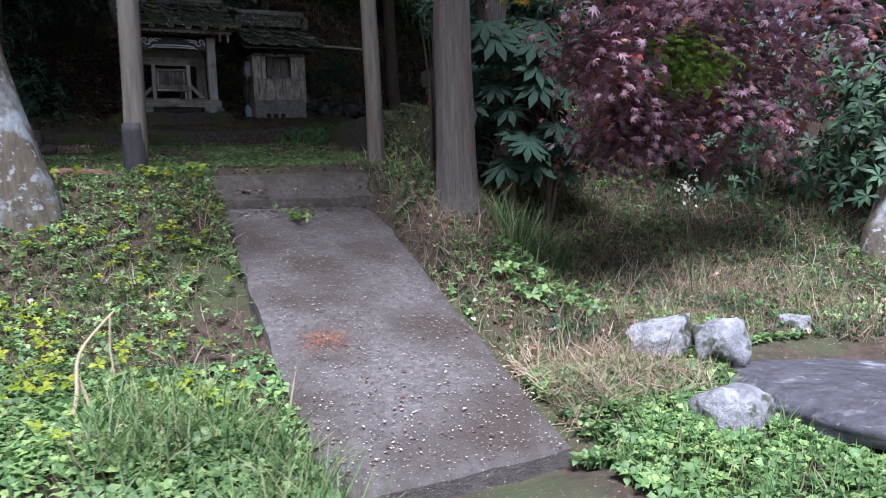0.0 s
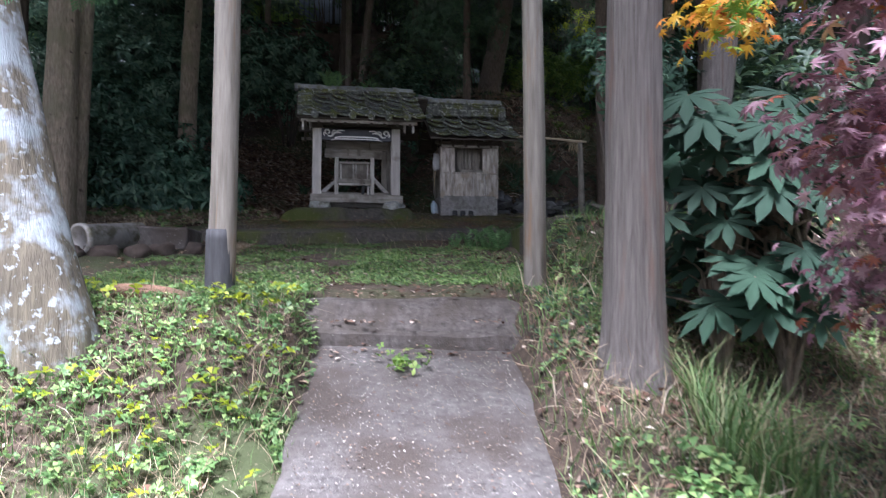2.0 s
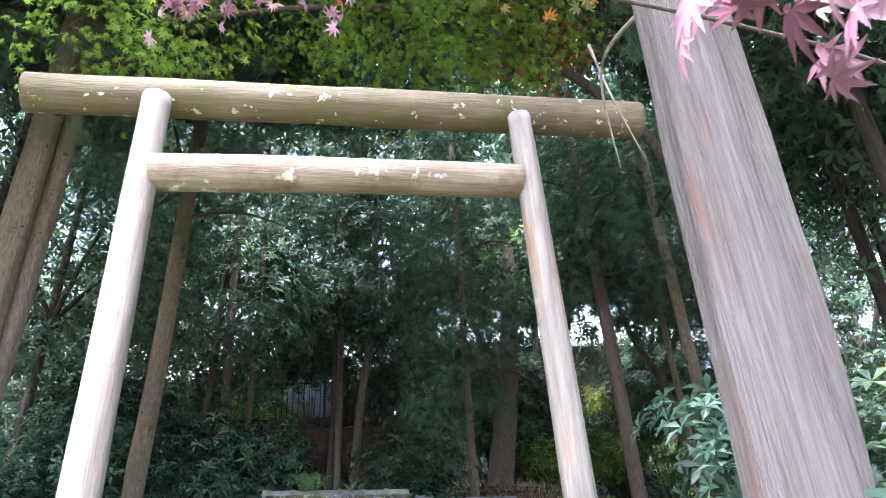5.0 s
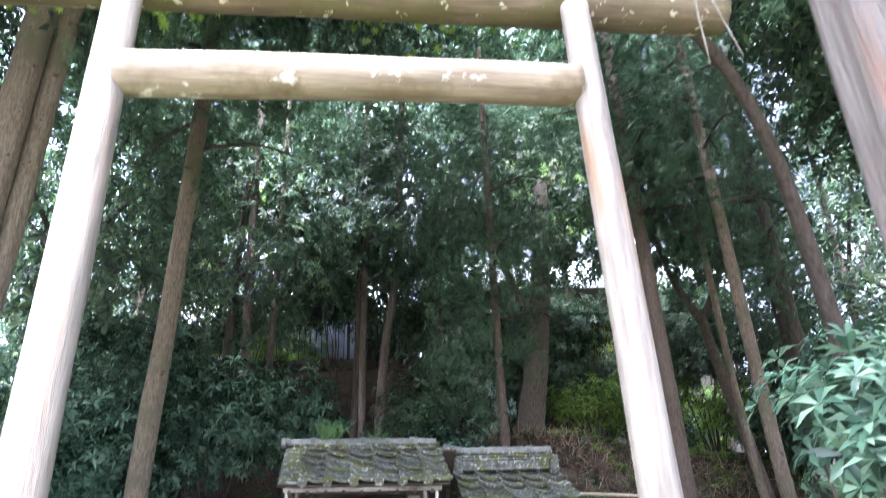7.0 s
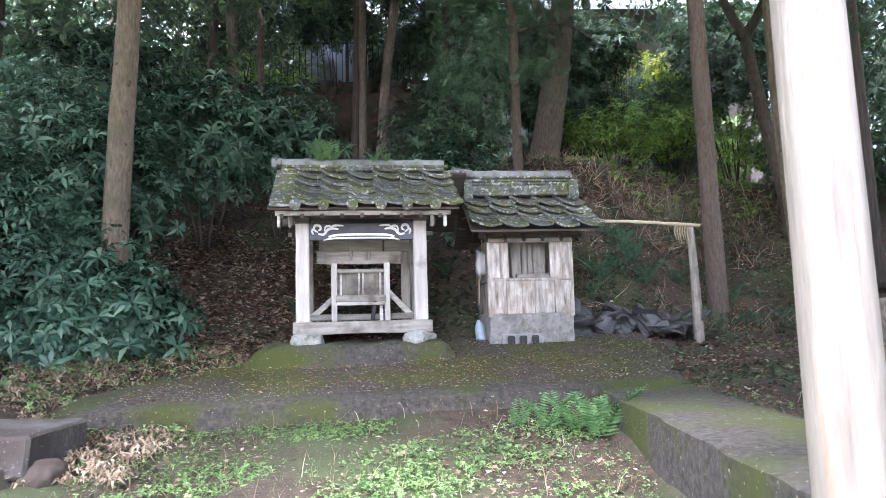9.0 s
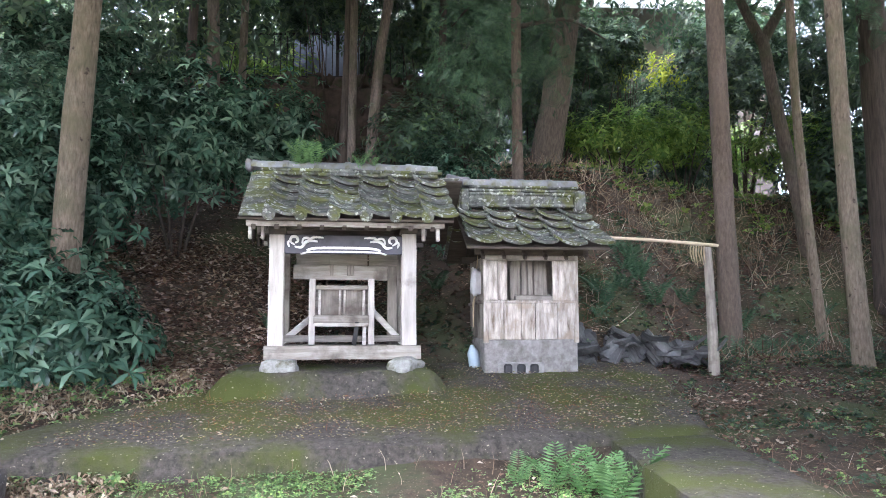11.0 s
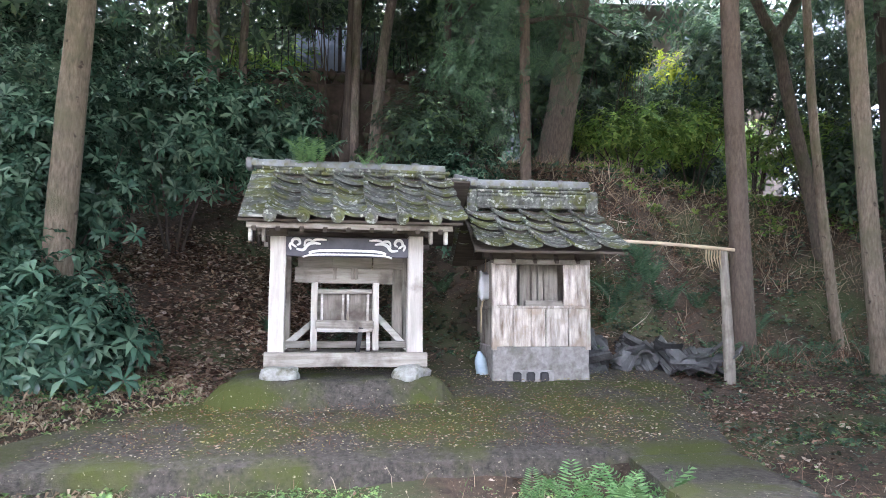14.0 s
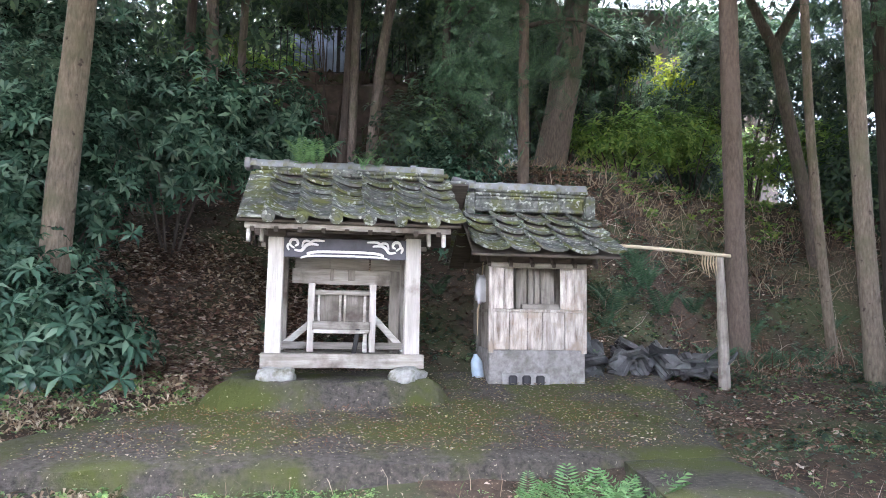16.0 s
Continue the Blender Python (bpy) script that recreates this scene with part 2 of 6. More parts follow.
L_FERN = leaf("fern_frond", [(0.0, (0.09, 0.2, 0.07)), (1.0, (0.2, 0.36, 0.14))], 0.55, 0.35)
L_FERN_DARK = leaf("dark_fern_frond", [(0.0, (0.04, 0.095, 0.055)), (1.0, (0.1, 0.19, 0.1))], 0.55, 0.25)
L_GRASS = leaf("grass_blade", [(0.0, (0.08, 0.16, 0.05)), (0.6, (0.15, 0.25, 0.08)), (0.85, (0.26, 0.32, 0.14)), (1.0, (0.42, 0.36, 0.22))], 0.6, 0.35)
L_WEED = leaf("weed_leaf", [(0.0, (0.08, 0.17, 0.06)), (0.6, (0.2, 0.34, 0.12)), (1.0, (0.38, 0.52, 0.18))], 0.5, 0.35)
L_DRY = leaf("dry_grass", [(0.0, (0.26, 0.18, 0.12)), (0.6, (0.44, 0.34, 0.23)), (1.0, (0.6, 0.52, 0.4))], 0.8, 0.25)
L_LITTER = leaf("fallen_leaf", [(0.0, (0.06, 0.032, 0.02)), (0.45, (0.19, 0.105, 0.068)), (0.8, (0.36, 0.25, 0.18)), (1.0, (0.66, 0.57, 0.48))], 0.8, 0.1)


# ---- shapes ----
def part(name, bm, material, parent=None, label="", smooth=False):
    me = bpy.data.meshes.new(name)
    if isinstance(bm, bmesh.types.BMesh):
        bm.to_mesh(me)
        bm.free()
    else:
        me.from_pydata(*bm)
    me.materials.append(material)
    if smooth:
        me.shade_smooth()
    ob = new(name, me)
    ob.parent = parent
    if label:
        ob["label"] = label
    return ob


def thing(name, m, label, category, group="", kind=""):
    ob = new(name)
    ob.matrix_world = m
    return tagged(ob, label, category, group, kind)


def box(sx, sy, sz, m=None, bevel=0.006, rough=0.0, cuts=0):
    """A box with its centre at the pose m, softened edges and, with rough, an uneven surface."""
    bm = bmesh.new()
    bmesh.ops.create_cube(bm, size=1, matrix=Matrix.Diagonal((sx, sy, sz, 1)))
    if bevel:
        bmesh.ops.bevel(bm, geom=bm.edges[:], offset=bevel, segments=1, affect="EDGES")
    if cuts:
        bmesh.ops.subdivide_edges(bm, edges=[e for e in bm.edges if e.calc_length() > 0.05], cuts=cuts, use_grid_fill=True)
    if rough:
        off = Vector((random.random() * 50, 0, 0))
        for v in bm.verts:
            v.co += noise.noise_vector(v.co * 6 + off) * rough
    if m is not None:
        bmesh.ops.transform(bm, matrix=m, verts=bm.verts)
    return bm


def merge(*bms):
    out = bms[0]
    for b in bms[1:]:
        me = bpy.data.meshes.new("scratch")
        b.to_mesh(me)
        b.free()
        out.from_mesh(me)
        bpy.data.meshes.remove(me)
    return out


def tube(points, radii, seg=10, lump=0.0, ridges=0, ridge=0.0, cap=True):
    """A closed round body along points, as verts and faces; lump: uneven surface, ridges: fluted bark."""
    pts = [Vector(p) for p in points]
    vs, fs, up = [], [], Vector((0.3, 0.9, 0.1)).normalized()
    off = Vector((random.random() * 30, random.random() * 30, 0))
    for i, p in enumerate(pts):
        d = (pts[min(i + 1, len(pts) - 1)] - pts[max(i - 1, 0)]).normalized()
        a = d.cross(up).normalized()
        b = d.cross(a).normalized()
        for k in range(seg):
            th = 2 * math.pi * k / seg
            r = radii[i]
            q = a * math.cos(th) + b * math.sin(th)
            if lump:
                r *= 1 + lump * noise.noise(q * 1.7 + p * 2.2 + off)
            if ridges:
                r *= 1 + ridge * math.sin(ridges * th + 2.2 * noise.noise(p * 0.9 + off)) + ridge * noise.noise(q * 5 + p * 0.8 + off)
            vs.append(p + q * r)
    n = len(pts)
    for i in range(n - 1):
        for k in range(seg):
            k2 = (k + 1) % seg
            fs.append((i * seg + k, i * seg + k2, (i + 1) * seg + k2, (i + 1) * seg + k))
    if cap:
        fs += [tuple(reversed(range(seg))), tuple(range((n - 1) * seg, n * seg))]
    return vs, [], fs


def along(points, n):
    """n points on a smooth line through the given ones."""
    pts = [Vector(p) for p in points]
    out = []
    for i in range(n):
        f = i / (n - 1) * (len(pts) - 1)
        k = min(int(f), len(pts) - 2)
        u = f - k
        p0, p1, p2, p3 = pts[max(k - 1, 0)], pts[k], pts[k + 1], pts[min(k + 2, len(pts) - 1)]
        out.append(0.5 * (2 * p1 + (p2 - p0) * u + (2 * p0 - 5 * p1 + 4 * p2 - p3) * u * u + (3 * p1 - p0 - 3 * p2 + p3) * u ** 3))
    return out


def rock(rx, ry, rz, bump=0.25, sub=3, freq=1.6):
    bm = bmesh.new()
    bmesh.ops.create_icosphere(bm, subdivisions=sub, radius=1)
    off = Vector((random.random() * 40, random.random() * 40, 5))
    for v in bm.verts:
        c = v.co.copy()
        k = 1 + bump * noise.noise(c * freq + off) + bump * 0.4 * noise.noise(c * freq * 3 + off)
        c = Vector([math.copysign(abs(q) ** 0.75, q) for q in c]) * k
        v.co = Vector((c.x * rx, c.y * ry, c.z * rz))
    return bm


rng = np.random.default_rng(7)


def frames(nrm, spin=None, n=None):
    """Turns whose z lies along each row of nrm, with a random spin or with y towards spin."""
    z = nrm / np.linalg.norm(nrm, axis=1, keepdims=True)
    ref = rng.normal(size=z.shape) if spin is None else spin
    x = np.cross(ref, z)
    x /= np.linalg.norm(x, axis=1, keepdims=True) + 1e-9
    y = np.cross(z, x)
    return np.stack([x, y, z], axis=2)


def scatter(name, shape, pos, nrm, size, material, parent=None, spin=None, label=""):
    """Many copies of one small shape (verts, faces all of one length), joined in one mesh."""
    tv, tf = np.array(shape[0], float), np.array(shape[1], int)
    rot = frames(nrm, spin)
    size = np.asarray(size, float).reshape(-1, 1, 1)
    v = np.einsum("mij,nj->mni", rot, tv) * size + pos[:, None, :]
    m, n = v.shape[0], tv.shape[0]
    f = (tf[None] + (np.arange(m) * n)[:, None, None]).reshape(-1)
    me = bpy.data.meshes.new(name)
    me.vertices.add(m * n)
    me.vertices.foreach_set("co", v.reshape(-1).astype(np.float32))
    k, nf = tf.shape[1], tf.shape[0] * m
    me.loops.add(nf * k)
    me.loops.foreach_set("vertex_index", f.astype(np.int32))
    me.polygons.add(nf)
    me.polygons.foreach_set("loop_start", (np.arange(nf) * k).astype(np.int32))
    me.update(calc_edges=True)
    me.materials.append(material)
    ob = new(name, me)
    ob.parent = parent
    if label:
        ob["label"] = label
    return ob


def lance(w=0.28, fold=0.06, droop=0.12):
    """A pointed leaf, one long, folded along its rib."""
    v = [(0, 0, 0), (-w / 2, 0.55, fold), (0, 0.58, 0), (w / 2, 0.55, fold), (0, 1, -droop)]
    return v, [(0, 2, 1), (0, 3, 2), (1, 2, 4), (2, 3, 4)]


def whorl(n=9, w=0.26, rise=0.25, droop=0.25):
    """Pointed leaves set round a shoot."""
    vs, fs = [], []
    for i in range(n):
        a, e = 2 * math.pi * i / n + 0.3 * math.sin(i * 5), rise + 0.3 * math.sin(i * 2.3)
        lv, lf = lance(w, 0.05, droop)
        k, L = len(vs), 1 + 0.2 * math.sin(i * 3.1)
        for x, y, z in lv:
            r, h = y * L * math.cos(e), y * L * math.sin(e) * 0.8 + z
            vs.append((x * math.cos(a) - r * math.sin(a), x * math.sin(a) + r * math.cos(a), h))
        fs += [tuple(q + k for q in f) for f in lf]
    return vs, fs


def palmate(lobes=7, spread=4.2, inner=0.32, width=0.5, droop=0.15, short=0.45, belly=0.45):
    """A hand-shaped leaf: pointed lobes that join near the stalk."""
    vs, fs = [(0, 0, 0)], []
    for i in range(lobes):
        t = (i + 0.5) / lobes - 0.5
        a, L = t * spread, 1 - short * (2 * abs(t)) ** 1.5
        w = spread / lobes * width
        k = len(vs)
        for ang, r in ((a - w, inner * L), (a - w * belly, 0.64 * L), (a, L), (a + w * belly, 0.64 * L), (a + w, inner * L)):
            vs.append((math.sin(ang) * r, math.cos(ang) * r, -droop * r * r + 0.03 * (1 if ang == a else 0)))
        fs += [(0, k + 1, k), (0, k + 2, k + 1), (0, k + 3, k + 2), (0, k + 4, k + 3)]
    return vs, fs


def frond(n=13, arch=0.35, width=0.26):
    """A fern frond, one long."""
    vs, fs = [], []
    for i in range(n):
        y = 0.12 + 0.88 * i / n
        h = arch * (y - y * y * 1.25)
        L = width * math.sin(math.pi * min(1, 0.22 + 0.8 * (1 - i / n)) * 0.62) * (1 if i < n - 1 else 0.6)
        for s in (-1, 1):
            k = len(vs)
            vs += [(0, y - 0.03, h), (s * L * 0.5, y + 0.022, h + 0.005), (s * L, y + 0.01 + L * 0.25, h - 0.04), (s * L * 0.5, y - 0.018, h)]
            fs.append((k, k + 1, k + 2, k + 3) if s < 0 else (k + 3, k + 2, k + 1, k))
    return vs, fs


def blade(w=0.05, bend=0.35):
    v = [(-w / 2, 0, 0), (w / 2, 0, 0), (w * 0.4, bend * 0.25, 0.55), (-w * 0.4, bend * 0.25, 0.55), (0, bend, 0.95)]
    return v, [(0, 1, 2), (0, 2, 3), (3, 2, 4)]


def spray(n=8):
    """A flat drooping spray of fine cedar twigs."""
    vs, fs = [], []
    for i in range(n):
        y = 0.06 + 0.86 * i / n
        for s in (-1, 1):
            L, h = 0.4 * (1 - 0.8 * i / n) + 0.04, -0.28 * y * y
            for q in (0.5, 1.0):
                k, x0 = len(vs), s * L * (q - 0.5)
                x1, y0, y1 = s * L * q, y + 0.5 * L * (q - 0.5), y + 0.5 * L * q + 0.05
                d = -0.1 * q * L
                vs += [(x0, y0, h + d), (x0 + s * 0.004, y0 - 0.022, h + d), (x1, y1 - 0.015, h + d - 0.02 - 0.05 * q * q), (x1 - s * 0.02, y1 + 0.03 * q, h + d - 0.03)]
                fs.append((k, k + 1, k + 2, k + 3))
    return vs, fs


# ---- lie of the land ----
def sm(a, b, x):
    t = np.clip((np.asarray(x, float) - a) / (b - a), 0, 1)
    return t * t * (3 - 2 * t)


def ramp_z(y):
    return 0.54 + 0.27 * (y - 3.68)


def plat_z(y):
    return 2.26 + 0.17 * (y - 11.15)


def terrace_left(y):
    return -1.55 + 0.93 * (np.clip(y, 11.2, 12.3) - 11.3)


def land(x, y):
    x, y = np.asarray(x, float), np.asarray(y, float)
    low = 0.05 + 0.115 * np.clip(y, -6, 30)
    ter = 1.6 + 0.105 * (np.clip(y, 0, 12) - 6.75)
    y0 = 4.5 - 0.9 * sm(1.7, 1.95, x) * (1 - sm(2.3, 2.7, x))
    y1 = 6.6 + 1.4 * sm(2.3, 3.6, x)
    t = np.clip((y - y0) / (y1 - y0), 0, 1)
    z = low + (ter - low) * t * t * (3 - 2 * t)
    w = sm(0.4, 0.62, x) * (1 - sm(1.72, 1.95, x)) * sm(2.6, 3.0, y) * (1 - sm(6.6, 6.9, y))
    z = z + (ramp_z(y) - 0.09 - z) * w
    w = sm(2.25, 2.6, x) * sm(6.9, 7.8, y)
    z = z + (2.17 + 0.01 * (np.clip(y, 0, 11) - 10) + 0.15 * np.clip(np.clip(y, 0, 14) - 11, 0, 3) - z) * w
    w = sm(2.02, 2.36, x) * sm(6.7, 7.5, y) * (1 - sm(7.75, 7.95, y))
    z = z + (np.maximum(z, 2.17) - z) * w
    w = (1 - sm(-1.9, -1.3, x)) * sm(8.6, 11.2, y) * (1 - sm(11.0, 11.3, y))
    z = z + (2.4 + 0.13 * (np.clip(y, 0, 13.5) - 11) - z) * w
    w = sm(10.8, 11.3, y) * (1 - sm(3.2, 3.8, x))
    z = z + (plat_z(np.clip(y, 0, 13.3)) - 0.06 - z) * w
    s = terrace_left(y) - x
    z = z + (0.1 + 0.09 * np.clip(s, 0, 1.2)) * sm(-0.15, 0.22, s) * sm(11.0, 11.4, y)
    ys = 13.25 + 1.3 * sm(3.0, 4.6, x) - 0.2 * (1 - sm(-2, -0.8, x))
    d = np.clip(y - ys, 0, None)
    left = 0.56 * np.minimum(d, 6) + 0.1 * np.clip(d - 6, 0, 8)
    right = 0.95 * np.minimum(d, 2.6) + 0.14 * np.clip(d - 2.6, 0, 10)
    far = 0.9 * np.minimum(d, 2.4) + 0.14 * np.clip(d - 2.4, 0, 10)
    k = sm(0.9, 2.3, x)
    hill = left + (right - left) * k
    hill = hill + (far - hill) * sm(4.0, 6.4, x)
    return z + hill


def axis(lo, hi, step, far):
    a = list(np.arange(lo, hi + step / 2, step))
    d, s = step, []
    while a[-1] + d < far:
        d *= 1.5
        a.append(a[-1] + d)
    d = step
    while a[0] - d > -far:
        d *= 1.5
        a.insert(0, a[0] - d)
    return np.array(a)


gx, gy = axis(-5, 8, 0.11, 400), axis(-2, 20, 0.11, 400)
GX, GY = np.meshgrid(gx, gy)
GZ = land(GX, GY)
gv = [(x, y, z + (0.05 * noise.noise((x * 1.3, y * 1.3, 0)) + 0.02 * noise.noise((x * 5, y * 5, 3)))) for x, y, z in zip(GX.ravel(), GY.ravel(), GZ.ravel())]
nx = len(gx)
gf = [(j * nx + i, j * nx + i + 1, (j + 1) * nx + i + 1, (j + 1) * nx + i) for j in range(len(gy) - 1) for i in range(nx - 1)]
ground = part("ground", (gv, [], gf), SOIL, smooth=True)
tagged(ground, "brown leaf-littered soil slope with mossy patches", "ground", kind="structure")


def slab(name, corners, n, m, thick, material, label, top=None, rough=0.012):
    """A cast slab between four corners (x, y, z), with an uneven top and worn edges."""
    c = [Vector(p) for p in corners]
    vs, fs = [], []
    for lay in (0, 1):
        for j in range(m + 1):
            for i in range(n + 1):
                u, v = i / n, j / m
                p = (c[0] * (1 - u) + c[1] * u) * (1 - v) + (c[3] * (1 - u) + c[2] * u) * v
                edge = i in (0, n) or j in (0, m)
                q = p.copy()
                if top and not lay:
                    q.z = top(q.x, q.y)
                q.z += rough * noise.noise(p * 3.1) + (0 if not edge or lay else -0.012 - 0.02 * abs(noise.noise(p * 9)))
                if edge:
                    q.x += 0.02 * noise.noise(p * 4 + Vector((7, 0, 0)))
                    q.y += 0.02 * noise.noise(p * 4 + Vector((0, 9, 0)))
                if lay:
                    q.z = (top(p.x, p.y) if top else p.z) - thick
                vs.append(q)
    r, L = n + 1, (n + 1) * (m + 1)
    for j in range(m):
        for i in range(n):
            a = j * r + i
            fs += [(a, a + 1, a + r + 1, a + r), (L + a, L + a + r, L + a + r + 1, L + a + 1)]
    for i in range(n):
        fs += [(i, L + i, L + i + 1, i + 1), (m * r + i, m * r + i + 1, L + m * r + i + 1, L + m * r + i)]
    for j in range(m):
        a, b = j * r, j * r + n
        fs += [(a, a + r, L + a + r, L + a), (b, L + b, L + b + r, b + r)]
    return tagged(part(name, (vs, [], fs), material), label, "concrete", kind="structure")


STEP_EARTH = surface("earthy_concrete", (0.05, 0.043, 0.038), (0.17, 0.15, 0.137), 22, rough=0.95, bump=0.9, bscale=50, stain=(0.075, 0.062, 0.05), sscale=2.4, slo=0.42, shi=0.6, spots=(0.33, 0.31, 0.28), pscale=60, plo=0.68, phi=0.72)
slab("ramp", [(0.58, 2.88, 0), (1.66, 2.95, 0), (1.8, 6.5, 0), (0.55, 6.62, 0)], 14, 40, 0.16, CONCRETE, "worn grey concrete ramp sprinkled with pale grit", lambda x, y: float(ramp_z(y)))
slab("step", [(0.42, 6.56, 0), (1.86, 6.42, 0), (1.9, 7.3, 0), (0.4, 7.4, 0)], 16, 8, 0.25, STEP_EARTH, "low worn concrete step at the head of the ramp", lambda x, y: 1.42 + 0.16 * float(sm(6.6, 6.75, y)) + 0.1 * (y - 6.75), 0.02)
slab("shrine_terrace", [(-1.75, 10.72, 0), (3.1, 11.2, 0), (3.35, 13.4, 0), (-0.75, 13.4, 0)], 50, 26, 0.45, MOSSY, "mossy concrete terrace strewn with needles", lambda x, y: float(plat_z(y)), 0.02)
slab("terrace_arm", [(2.29, 7.7, 0), (2.95, 7.7, 0), (3.12, 11.25, 0), (2.38, 11.12, 0)], 8, 30, 0.4, MOSSY, "mossy low concrete kerb wall beside the lawn", lambda x, y: 2.21 + 0.0135 * (y - 7.7), 0.015)


# ---- torii ----
def torii():
    t = thing("torii", pose(0.965, 6.825, 1.5, 0, 0, 5.8), "unpainted peeled-log torii gate on the path", "torii")
    for x, xt, r0, r1, base in ((-1.035, -1.0, 0.09, 0.076, True), (1.04, 0.985, 0.08, 0.066, False)):
        pts = along([(x, 0, -0.15), (x + (xt - x) * 0.4 + 0.012, 0.0, 1.4), (xt, 0, 3.62)], 40)
        part("post", tube(pts, [r0 + (r1 - r0) * i / 39 for i in range(40)], 28, 0.035), PEELED, t, "pale peeled log post", True)
        if base:
            part("charred_base", tube(along([(x, 0, -0.16), (x, 0, 0.2), (x + 0.003, 0, 0.53)], 8), [0.098, 0.096, 0.095, 0.095, 0.094, 0.094, 0.093, 0.092], 24, 0.02), CHARRED_AND_HOLE, t, "blackened sleeve at the foot", True)
    part("top_beam", tube(along([(-1.69, 0.08, 3.68), (0, 0.08, 3.7), (1.75, 0.08, 3.71)], 40), [0.108] * 20 + [0.112] * 20, 28, 0.03), BEAM_LOG, t, "mossy brown log lintel", True)
    part("tie_beam", tube(along([(-0.96, 0, 3.13), (0, 0, 3.155), (0.95, 0, 3.165)], 30), [0.098 - 0.0002 * i for i in range(30)], 26, 0.04), TIE_LOG, t, "flaking log tie beam", True)
    return t


torii()


# ---- shrines ----
def pantile(w=0.26, d=0.235, thick=0.024, edge=False):
    """A wavy clay tile with its roll at the low x side; y runs up the roof."""
    vs, fs, n = [], [], 12
    prof = []
    for i in range(n + 1):
        u = i / n
        z = 0.034 * math.cos(math.pi * u / 0.34) * 0.5 + 0.028 - 0.011 * (u / 0.34) if u < 0.34 else -0.02 * math.sin(math.pi * (u - 0.34) / 0.66)
        prof.append((u * (w + 0.03), z))
    for y, lift in ((0, 0.032), (d * 0.5, 0.01), (d, -0.008)):
        for x, z in prof:
            vs.append((x, y, z + lift + thick))
        for x, z in prof:
            vs.append((x, y, z + lift))
    r = n + 1
    for j in range(2):
        a, b = j * 2 * r, (j + 1) * 2 * r
        for i in range(n):
            fs += [(a + i, a + i + 1, b + i + 1, b + i), (a + r + i, b + r + i, b + r + i + 1, a + r + i + 1)]
        fs += [(a, b, b + r, a + r), (a + n, a + r + n, b + r + n, b + n)]
    for i in range(n):
        fs.append((i, r + i, r + i + 1, i + 1))
    if edge:
        k = len(vs)
        for y, rr in ((-0.014, 0.046), (-0.014, 0.052), (0.03, 0.053)):
            for q in range(14):
                a = 2 * math.pi * q / 14
                vs.append((0.035 + rr * math.cos(a), y, 0.022 + rr * math.sin(a)))
        for j in range(2):
            for q in range(14):
                fs.append((k + j * 14 + q, k + j * 14 + (q + 1) % 14, k + (j + 1) * 14 + (q + 1) % 14, k + (j + 1) * 14 + q))
        fs.append(tuple(k + q for q in range(14)))
        c = len(vs)
        for rr, y in ((0.034, -0.014), (0.026, -0.024)):
            for q in range(10):
                a = 2 * math.pi * q / 10
                vs.append((0.035 + rr * math.cos(a), y, 0.022 + rr * math.sin(a)))
        for q in range(10):
            fs.append((c + q, c + (q + 1) % 10, c + 10 + (q + 1) % 10, c + 10 + q))
        fs.append(tuple(c + 10 + q for q in range(10)))
    return vs, [], fs


def tile_mesh(name, data, material):
    me = bpy.data.meshes.new(name)
    me.from_pydata(*data)
    me.materials.append(material)
    me.shade_smooth()
    me.set_sharp_from_angle(angle=radians(38))
    return me


TILE_ME = tile_mesh("roof_tile", pantile(), TILE)
EDGE_ME = tile_mesh("eave_tile", pantile(edge=True), TILE)
RIDGE_BM = box(0.27, 0.16, 0.03, None, 0.008)
RIDGE_ME = bpy.data.meshes.new("ridge_tile")
RIDGE_BM.to_mesh(RIDGE_ME)
RIDGE_BM.free()
RIDGE_ME.materials.append(TILE)


def half_round(L=0.3, r=0.055, seg=9):
    vs, fs = [], []
    for x, rr in ((0, r * 1.12), (0.05, r * 1.12), (0.052, r), (L, r)):
        for q in range(seg + 1):
            a = math.pi * q / seg
            vs.append((x, -rr * math.cos(a), rr * math.sin(a)))
    s = seg + 1
    for j in range(3):
        for q in range(seg):
            fs.append((j * s + q, j * s + q + 1, (j + 1) * s + q + 1, (j + 1) * s + q))
    fs += [tuple(range(s)), tuple(reversed(range(3 * s, 4 * s)))]
    return vs, [], fs


ROUND_ME = tile_mesh("ridge_cap", half_round(), TILE_GREY)


def laid(name, me, parent, m):
    ob = new(name, me)
    ob.parent = parent
    ob.matrix_basis = m
    return ob


